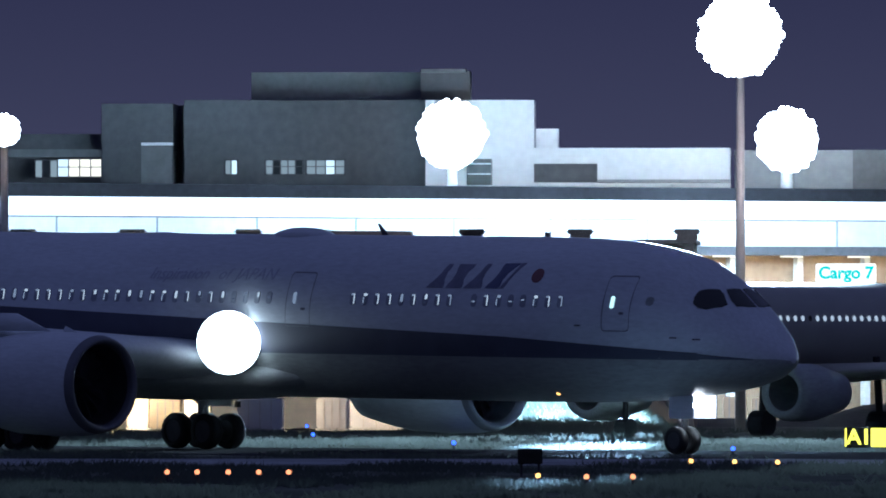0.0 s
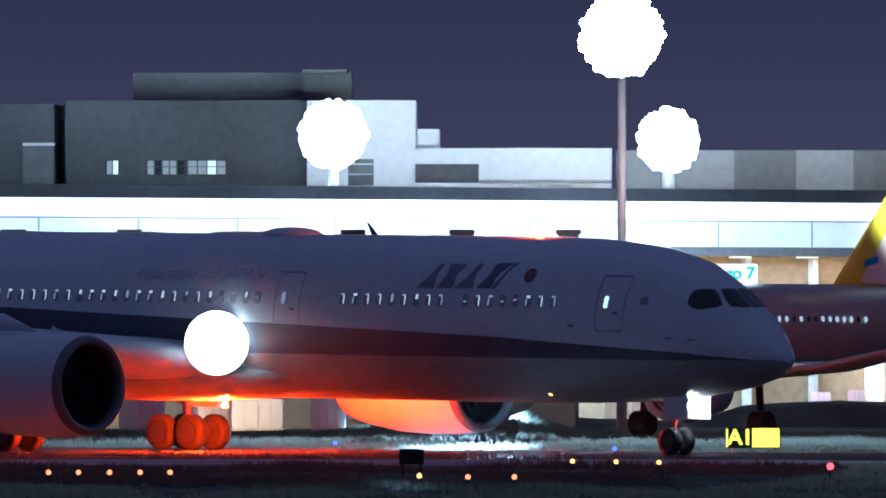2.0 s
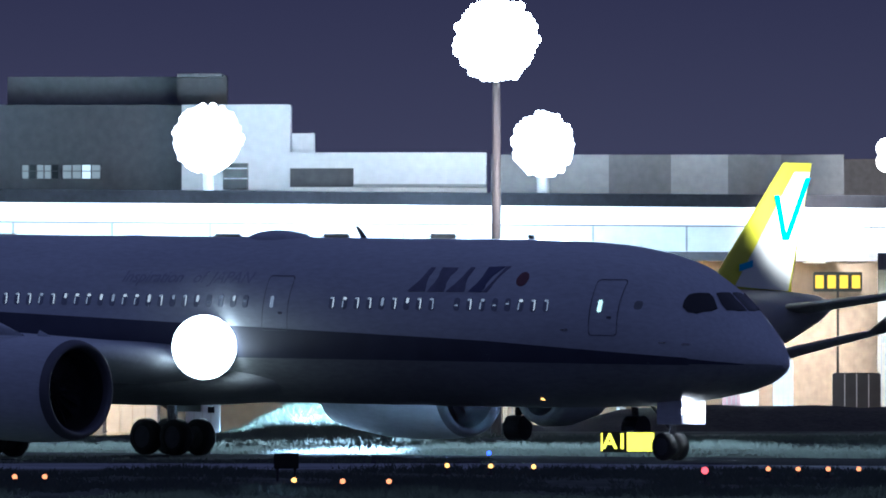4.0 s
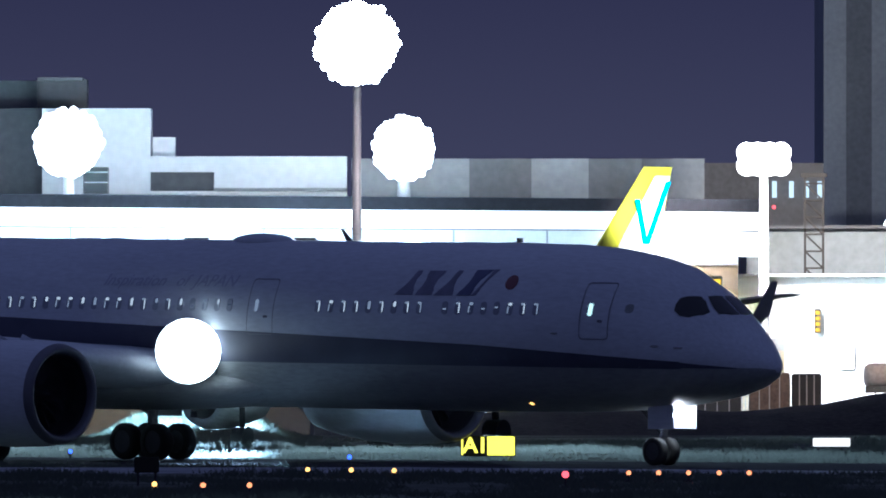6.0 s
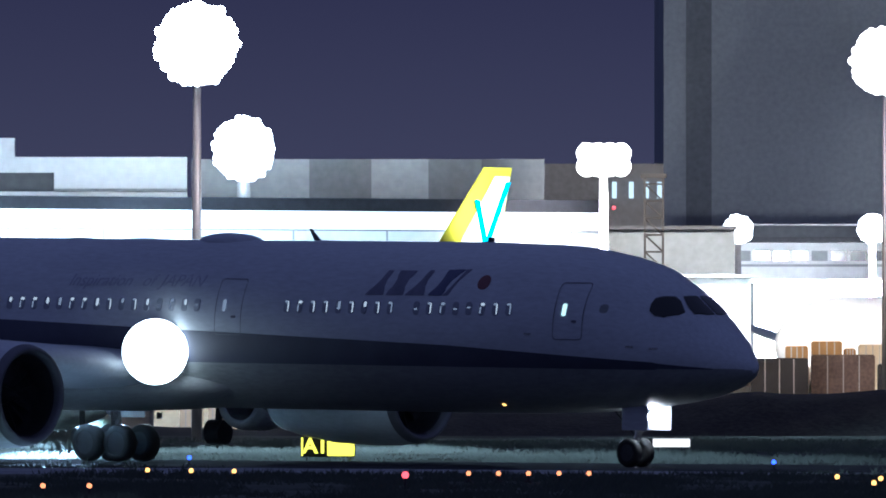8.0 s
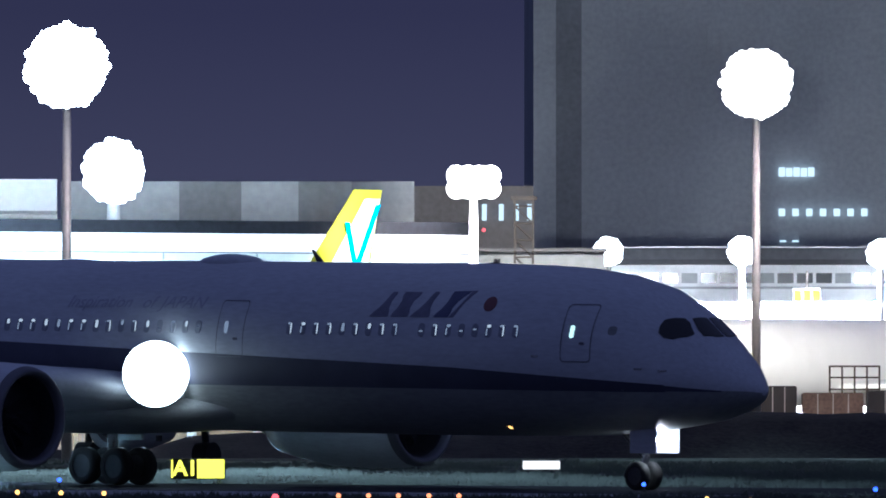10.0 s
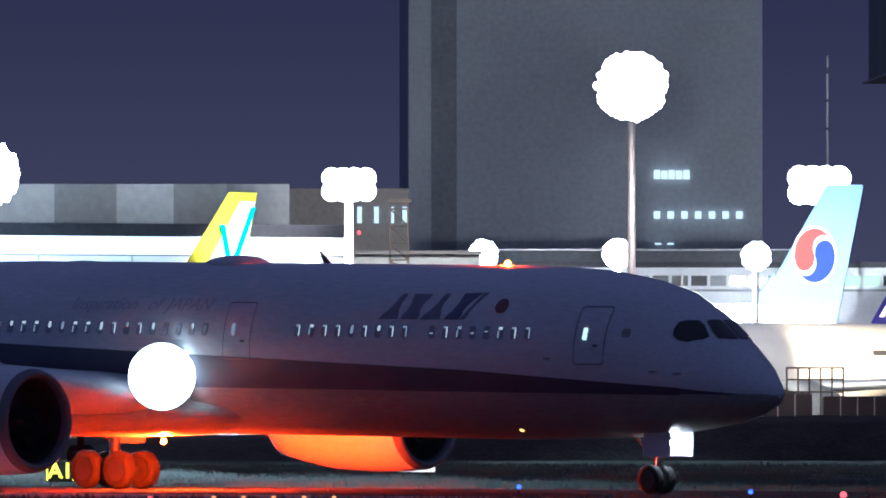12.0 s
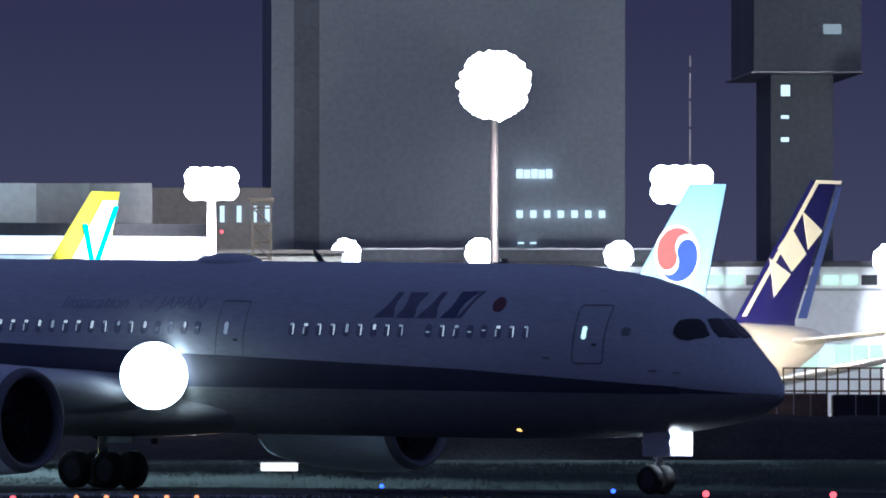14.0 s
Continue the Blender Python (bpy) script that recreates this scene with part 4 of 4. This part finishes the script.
# ---------------------------------------------------------------- floodlight masts
def mast(u, v, y, radius, boxy=False, warm=False, width=0.42, foot=0.0):
    """A high mast with a crown of floodlights, spread as wide as its glare."""
    head = spot(u, v, y)
    radius *= 0.9
    m = thing("floodlight_mast", Matrix.Translation((head.x, head.y, 0)), "tall steel floodlight mast with a blazing white lamp crown", "street lamp", "floodlight masts")
    part("pole", rod((0, 0, foot), (0, 0, head.z), width / 2 * 1.15, width / 2 * 0.85, 16), STEEL, m, "galvanised steel pole", True)
    crown = part("crown_frame", box(-radius * 0.8, radius * 0.8, 0.12, 0.3, head.z - 0.15, head.z + 0.15, 0.03), DARK_METAL, m)
    glass = FLOOD_WARM if warm else FLOOD_WHITE
    if boxy:
        places = [(-1.05 + 0.7 * i, -0.4 + 0.8 * j) for i in range(4) for j in range(2)]
        size = 0.56
    else:
        places = [(0, 0)] + [(k * math.cos(a), k * math.sin(a)) for k, n in ((0.34, 6), (0.62, 12), (0.8, 18), (0.97, 40)) for a in np.arange(n) * 2 * math.pi / n]
        size = 0.2
    rng = random.Random(int(u))
    for px, pz in places:
        # small uneven rim lenses draw the ragged edge of the glare
        rim = math.hypot(px, pz) > 0.9 and not boxy
        out = rng.uniform(0.94, 1.07) if rim else 1.0
        x, z, r = px * radius * out, head.z + pz * radius * out, size * radius * (rng.uniform(0.35, 0.7) if rim else 1.15)
        lamp = part("floodlight", rod((x, -0.2, z), (x, -0.36, z), r * 0.7, r * 0.95, 14), DARK_METAL, m)
        part("lens", ball((x, -0.37, z), r, 14, (1, 0.25, 1)), glass, lamp, "glowing floodlight lens")
    return head


HEADS = [
    mast(8, 230, 640, 0.85), mast(800, 237, 673, 1.85, width=0.5, foot=12.05), mast(1310, 62, 600, 2.0), mast(1393, 248, 692, 1.75, width=0.62, foot=12.05),
    mast(2030, 267, 690, 0.95, True, True, width=0.5), mast(2530, 92, 660, 1.85, warm=True), mast(2862, 268, 1000, 1.6, True),
    mast(2268, 390, 820, 0.95), mast(2505, 389, 820, 0.95), mast(2750, 394, 820, 0.95), mast(3225, 400, 820, 0.95)]

BLUISH = (0.5, 0.74, 1.0)
COOL, NEUTRAL, WARM = (0.68, 0.89, 1.0), (0.97, 0.97, 0.97), (1.0, 0.75, 0.45)
# lamps for the masts' light, several set metres off their crowns
flood(spot(800, 237, 640) + Vector((3, -1.5, -2.5)), spot(870, 250, 738), 65000, COOL, 62)
flood(spot(800, 237, 640) + Vector((-4, 6, -3)), spot(560, 480, 668), 19000, COOL, 115)
flood(HEADS[2] + Vector((-3, 60, -7)), spot(1200, 440, 686), 30000, COOL, 120)
flood(spot(1393, 248, 634) + Vector((0, 28, -4)), spot(1600, 450, 696), 33000, COOL, 130)
flood(spot(1393, 248, 634) + Vector((0.5, -2, -2.2)), spot(1400, 420, 696), 12000, NEUTRAL, 60)
flood(HEADS[0] + Vector((6, 4, -3)), spot(250, 490, 664), 19000, COOL, 120)
flood(spot(1393, 248, 634) + Vector((-4, 40, 2)), spot(1120, 300, 738), 16000, COOL, 70)
flood(HEADS[4] + Vector((0, -3, -2)), spot(2110, 560, 708), 42000, (1.0, 0.94, 0.85), 120)
flood(HEADS[8] + Vector((0, -4, -1)), spot(2560, 500, 1050), 1900000, NEUTRAL, 130)
flood(HEADS[10] + Vector((0, -4, -1)), spot(3150, 500, 1050), 1000000, NEUTRAL, 130)
flood(HEADS[5] + Vector((0, 50, -3)), spot(2720, 540, 790), 170000, (1.0, 0.88, 0.7), 85)
# added lamp in mid-air, warms the navy-tail jet
flood(spot(3170, 560, 768), spot(3020, 490, 800), 40000, WARM, 110)
# two added lamps in mid-air brighten the mast poles
flood(HEADS[5] + Vector((2.5, -7, -4)), HEADS[5] + Vector((0, 0, -9)), 5000, (1.0, 0.85, 0.75), 110)
flood(HEADS[2] + Vector((2.5, -7, -4)), HEADS[2] + Vector((0, 0, -9)), 1800, (1.0, 0.85, 0.8), 110)
flood(HEADS[5] + Vector((0, 3, 0)), spot(2310, 120, 1240), 125000, (0.88, 0.92, 1.0), 36)
# added beam for the bright mound, no such lamp known
flood(HEADS[2] + Vector((-0.6, -1, -2)), spot(1020, 735, 604), 800000, BLUISH, 26)
# four added narrow beams, set at the near mast, make one bright turf patch
for reach, watts, cone in ((558, 1300000, 8.0), (508, 14000000, 3.4), (458, 22000000, 2.4), (412, 70000000, 1.9)):
    flood(HEADS[2] + Vector((-0.6, -2, -2)), Vector((-0.0244 * reach, reach, 0)), watts, BLUISH, cone)
flood(HEADS[2] + Vector((2, -2, -2)), Vector((-19, 450, 0)), 520000, COOL, 42)
flood(HEADS[5] + Vector((0, -2, -3)), Vector((25, 490, 0)), 24000, COOL, 80)
# added warm lamps without fittings, for containers, tank and trucks
flood(Vector((-36, 598, 7)), spot(300, 735, 612), 22000, WARM, 110)
flood(spot(2300, 380, 655), spot(2250, 640, 676), 2200, WARM, 120)
flood(Vector((23, 668, 9)), Vector((24.5, 684, 4)), 4500, WARM, 110)
# added lamp in mid-air, picks out the yellow fin
flood(spot(2050, 250, 566), spot(1808, 365, 586), 34000, NEUTRAL, 26)


# ---------------------------------------------------------------- airfield lights and signs
def edge_light(u, v, mat, tall=0.34, size=0.078, label="small airfield lamp on a short stem", group="airfield edge lights"):
    p0 = ground_spot(u, v + tall * 0.75 * (v - HORIZON) / EYE)
    ob = thing("airfield_light", Matrix.Translation(p0 + Vector((0, 0, -0.03))), label, "lamp", group)
    part("stem", add_rod(rod((0, 0, 0), (0, 0, tall * 0.7), 0.04), (0, 0, 0), (0, 0, 0.06), 0.14), DARK_METAL, ob)
    part("lens", ball((0, 0, tall * 0.75 + 0.03), size, 12), mat, ob)
    return ob


for u in (296, 349, 404, 458, 511, 1791, 1844, 1897, 1951, 2004):
    edge_light(u, 837 if u < 1000 else 823, ORANGE, label="small orange airfield lamp on a short stem")
for u, v, m in ((952, 843, AMBER), (1038, 845, ORANGE), (1120, 845, ORANGE), (1223, 817, AMBER), (1300, 818, AMBER), (1376, 819, AMBER), (2443, 829, AMBER), (2508, 840, AMBER), (2520, 832, AMBER)):
    edge_light(u, v, m, label="small amber airfield lamp on a short stem")
for u, v in ((543, 755), (554, 770), (803, 785), (1297, 795), (1408, 730), (1553, 740), (1792, 729), (2079, 728), (2331, 803), (2412, 727), (2737, 725), (2741, 812), (3037, 737)):
    edge_light(u, v, BLUE_LAMP, label="small blue taxiway lamp on a short stem")
for u, v in ((1591, 737), (1983, 733), (2362, 732), (3070, 722)):
    edge_light(u, v, GREEN_LAMP, size=0.06, label="small green taxiway lamp on a short stem")
for u, v in ((1679, 827), (2905, 818), (3130, 820)):
    edge_light(u, v, RED_LAMP, tall=0.5, size=0.11, label="red obstruction lamp on a short stem")


def taxi_sign():
    p0 = ground_spot(1543, 800)
    k = p0.y / RAD
    z0, z1 = 7 * k, 44 * k
    ob = thing("taxiway_sign", Matrix.Translation(p0), "lit taxiway sign, black panel and yellow panel, on the grass", "sign")
    part("case", box(-49 * k, 48 * k, 0, 0.25, z0, z1, 0.03), SIGN_BLACK, ob)
    part("yellow_panel", box(-2 * k, 46 * k, -0.03, 0, z0 + 0.04, z1 - 0.04, 0.01), SIGN_YELLOW, ob, "glowing yellow panel")
    part("border", box(-48 * k, -45 * k, -0.03, 0, z0 + 0.05, z1 - 0.05), SIGN_YELLOW, ob)
    words("lettering", "A1", 0.78, pose(-23 * k, -0.03, (z0 + z1) / 2, 90, 0, 0), SIGN_YELLOW, ob, bold=0.02)
    for x in (-38 * k, 36 * k):
        part("leg", rod((x, 0.12, 0), (x, 0.12, z0), 0.04), STEEL, ob)


taxi_sign()


def back_board(u, v, w, h, y_foot, label):
    p0 = ground_spot(u, y_foot)
    k = p0.y / RAD
    ob = thing("marker_board", Matrix.Translation(p0), label, "sign")
    part("panel", box(-w / 2 * k, w / 2 * k, 0, 0.2, (y_foot - v - h / 2) * k, (y_foot - v + h / 2) * k, 0.02), SIGN_WHITE if w > 50 else SIGN_BLACK, ob)
    for s in (-0.35, 0.35):
        part("leg", rod((s * w * k, 0.1, -0.03), (s * w * k, 0.1, (y_foot - v - h / 2) * k), 0.04), DARK_METAL, ob)


back_board(2150, 768, 66, 15, 790, "low white lit marker board on the grass")
back_board(938, 808, 44, 28, 843, "dark equipment box on thin legs in the grass")

# apron clutter: containers, carts and a low fence beyond the taxiway
def container(u0, u1, v0, v1, mat, label):
    k = spot(0, 0, 700).y / RAD
    y = EYE * RAD / (v1 - HORIZON)
    a, b = spot(u0, v1, y), spot(u1, v0, y)
    ob = thing("cargo_container", Matrix.Translation(((a.x + b.x) / 2, y, 0)), label, "container", "cargo containers")
    w, h = (b.x - a.x) / 2, b.z
    part("body", box(-w, w, 0, 1.5, 0.12, h, 0.06), mat, ob)
    part("base", box(-w - 0.04, w + 0.04, -0.04, 1.54, 0, 0.12), STEEL, ob)
    for s in (-0.5, 0, 0.5):
        part("rib", box(s * w - 0.03, s * w + 0.03, -0.03, 0, 0.12, h - 0.05), STEEL, ob)


CREAM_BOX = material("cream_container_panel", (0.6, 0.5, 0.36), 0.6, vary=0.2, scale=0.8)
GREY_BOX = material("grey_container_panel", (0.5, 0.5, 0.52), 0.5, vary=0.2, scale=0.8)
PINK_BOX = material("pink_container_panel", (0.5, 0.3, 0.32), 0.6, vary=0.4, scale=1.5)
ORANGE_BOX = material("orange_truck_panel", (0.36, 0.2, 0.08), 0.6, vary=0.3, scale=0.8)
DARK_BOX = material("dark_vehicle_paint", (0.04, 0.038, 0.04), 0.5, vary=0.3, scale=0.8)
for u0, u1, v0, v1, m in ((225, 262, 700, 762, CREAM_BOX), (265, 320, 704, 764, CREAM_BOX), (326, 372, 706, 763, CREAM_BOX), (420, 500, 706, 764, GREY_BOX), (560, 615, 705, 763, GREY_BOX), (620, 712, 706, 762, GREY_BOX),
                          (760, 820, 705, 763, GREY_BOX), (1280, 1322, 702, 750, CREAM_BOX), (1330, 1362, 705, 750, CREAM_BOX), (1645, 1680, 694, 748, PINK_BOX), (1710, 1742, 690, 748, PINK_BOX)):
    container(u0, u1, v0, v1, m, "cargo container standing on the apron")
for u0, u1, v0, m in ((2352, 2392, 596, ORANGE_BOX), (2398, 2452, 588, ORANGE_BOX), (2456, 2476, 601, ORANGE_BOX), (2482, 2530, 594, CREAM_BOX), (1985, 2010, 600, CREAM_BOX), (2040, 2066, 606, CREAM_BOX), (1740, 1772, 620, CREAM_BOX), (1800, 1835, 628, GREY_BOX)):
    container(u0, u1, v0, 745, m, "tall service truck body parked beside the pier")

BROWN_BOX = material("rusty_brown_panel", (0.16, 0.11, 0.09), 0.7, vary=0.35, scale=0.9, fine=6)
TANK_PAINT = material("dull_tank_paint", (0.2, 0.16, 0.15), 0.5, vary=0.3, scale=0.7, fine=5)
for u0, u1, v0, m in ((1905, 1990, 652, DARK_BOX), (2004, 2076, 645, BROWN_BOX), (2080, 2132, 647, DARK_BOX), (2290, 2392, 618, DARK_BOX), (2398, 2510, 612, BROWN_BOX),
                      (2516, 2602, 628, DARK_BOX), (2612, 2720, 640, BROWN_BOX), (2728, 2850, 636, DARK_BOX), (2870, 2990, 642, DARK_BOX), (3000, 3120, 638, BROWN_BOX), (3130, 3290, 640, DARK_BOX)):
    container(u0, u1, v0, 748, m, "dull brown box container parked on the apron")



def tank_trailer(u0, u1, v0, v1, y):
    """A long horizontal tank on a wheeled frame."""
    a, b = spot(u0, v1, y), spot(u1, v0, y)
    ob = thing("tank_trailer", Matrix.Translation((a.x, y, 0)), "dull brown tank trailer parked on the apron", "trailer")
    w, r = b.x - a.x, (b.z - a.z) / 2
    zc = a.z + r
    part("tank", revolve([(0, 0.05), (0.05, r * 0.7), (0.25, r * 0.95), (0.5, r), (w - 0.5, r), (w - 0.25, r * 0.95), (w - 0.05, r * 0.7), (w, 0.05)], (0, 0, zc), 32), TANK_PAINT, ob, "", True)
    part("walkway", box(0.6, w - 0.6, -0.3, 0.3, zc + r * 0.97, zc + r * 1.05), STEEL, ob)
    part("frame", box(0.1, w - 0.1, -0.4, 0.4, a.z - 0.25, a.z + 0.1), DARK_METAL, ob)
    for x in (0.9, w - 1.9, w - 0.9):
        for s in (-0.85, 0.85):
            wheel(ob, (x, s, 0.45), 0.45, 0.3)
    for x in (0.6, w - 0.6):
        part("leg", box(x - 0.06, x + 0.06, -0.7, -0.6, 0, a.z), DARK_METAL, ob)


tank_trailer(2206, 2396, 628, 672, 676)


def blast_fence(u0, u1, v0, v1, y):
    a, b = spot(u0, v1, y), spot(u1, v0, y)
    ob = thing("blast_fence", Matrix.Translation((a.x, y, 0)), "brown slatted steel blast fence", "fence")
    w = b.x - a.x
    n = max(2, round(w / 0.6))
    for i in range(n + 1):
        x = w * i / n
        part("post", box(x - 0.05, x + 0.05, 0, 0.1, 0, b.z), FENCE_PANEL, ob)
    for f in (0.0, 0.5, 0.97):
        z = a.z + (b.z - a.z) * f
        part("rail", box(0, w, -0.04, 0, z - 0.05, z + 0.05), FENCE_PANEL, ob)


blast_fence(2660, 2748, 592, 634, 715)
blast_fence(2805, 2905, 590, 634, 715)
blast_fence(3042, 3330, 592, 634, 715)


# ---------------------------------------------------------------- grass
def mound_height(x, y):
    """A low grassed mound before the shed."""
    c = spot(1025, 608, 606)
    return 1.3 * math.exp(-((x - c.x) / 3.6) ** 4) * math.exp(-((y - 607) / 7.0) ** 2)


def build_mound():
    c = spot(1025, 608, 606)
    verts, faces = [], []
    for j in range(15):
        for i in range(25):
            x, y = c.x - 6 + 0.5 * i, 592 + 1.7 * j
            verts.append((x, y, mound_height(x, y) * (1 + 0.15 * noise.noise((x, y, 2))) - 0.07))
    for j in range(14):
        for i in range(24):
            k = 25 * j + i
            faces.append((k, k + 1, k + 26, k + 25))
    link("ground_mound", verts, faces, EARTH, label="low floodlit grass mound before the shed", smooth=True, kind="structure")["category"] = "ground"


def grass_field():
    rng = np.random.RandomState(3)
    verts, faces = [], []
    for n in range(46000):
        y = 338 + 262 * rng.uniform() ** 1.15
        x = rng.uniform(-0.07, 0.072) * y
        if n % 12 == 0:
            c = spot(1025, 608, 606)
            x, y = c.x + rng.uniform(-5.5, 5.5), rng.uniform(594, 612)
        rel = Vector((x, y, 0)) - axis0
        if abs(rel.dot(PORT)) < 11.3 or 438 < y < 458:
            continue
        clump = noise.noise((x * 0.22, y * 0.07, 3)) + 0.5 * noise.noise((x * 0.9, y * 0.3, 7))
        if clump < -0.1 and y < 590:
            continue
        h = rng.uniform(0.06, 0.2) + 0.22 * max(0.0, clump)
        base = mound_height(x, y)
        for k in range(3):
            bx, by = x + rng.uniform(-0.3, 0.3), y + rng.uniform(-0.3, 0.3)
            lean = rng.uniform(-0.28, 0.28)
            w = rng.uniform(0.02, 0.05)
            i = len(verts)
            verts.extend(((bx - w, by, base - 0.08), (bx + w, by, base - 0.08), (bx + lean, by + rng.uniform(-0.25, 0.1), base + h * rng.uniform(0.6, 1.1))))
            faces.append((i, i + 1, i + 2))
    link("grass", verts, faces, GRASS_BLADE, label="wet uneven airfield grass", kind="stuff")["category"] = "grass"


build_mound()
grass_field()


# ---------------------------------------------------------------- what moves
def motions():
    travel = [(0.0, -18.97), (0.5, -17.66), (1.0, -16.31), (1.5, -14.86), (2.0, -13.46), (2.5, -12.04), (3.0, -10.61), (5.5, -3.12), (6.0, -1.53), (6.5, 0.0), (7.0, 1.58),
              (7.5, 3.13), (8.0, 4.72), (10.5, 12.6), (11.0, 14.16), (11.5, 15.7), (12.0, 17.24), (12.5, 18.73), (13.0, 20.26), (13.5, 21.75), (14.0, 23.27)]
    # the added sleeves uncover the beacons for about a quarter of a second every 1.41 s
    for sleeve, x, z, lift in FLASH_SLEEVES:
        rows = [(0.0, pose(x, 0, z))]
        for t in (0.47, 1.87, 3.28, 4.69, 6.1, 7.6, 8.94, 10.36, 11.77, 13.18):
            if z < 5 and t == 7.6:
                t -= 0.07
            rows += [(t - 0.07, pose(x, 0, z)), (t, pose(x, 0, z + lift)), (t + 0.26, pose(x, 0, z + lift)), (t + 0.33, pose(x, 0, z))]
        walk(sleeve, rows + [(14.0, pose(x, 0, z))])
    # the wheels roll with the distance travelled
    ts, ss = [t for t, s in travel], [s for t, s in travel]
    for tyre, rim, c, r in WHEELS:
        for o in (tyre, rim):
            walk(o, [(0.2 * k, pose(*c, 0, 0, 90) @ pose(0, 0, 0, math.degrees(float(np.interp(0.2 * k, ts, ss)) / r))) for k in range(71)])
    walk(airliner, [(t, Matrix.Translation(NOSE0 + FORE * s) @ pose(0, 0, 0, 0, 0.7, -42)) for t, s in travel])


motions()
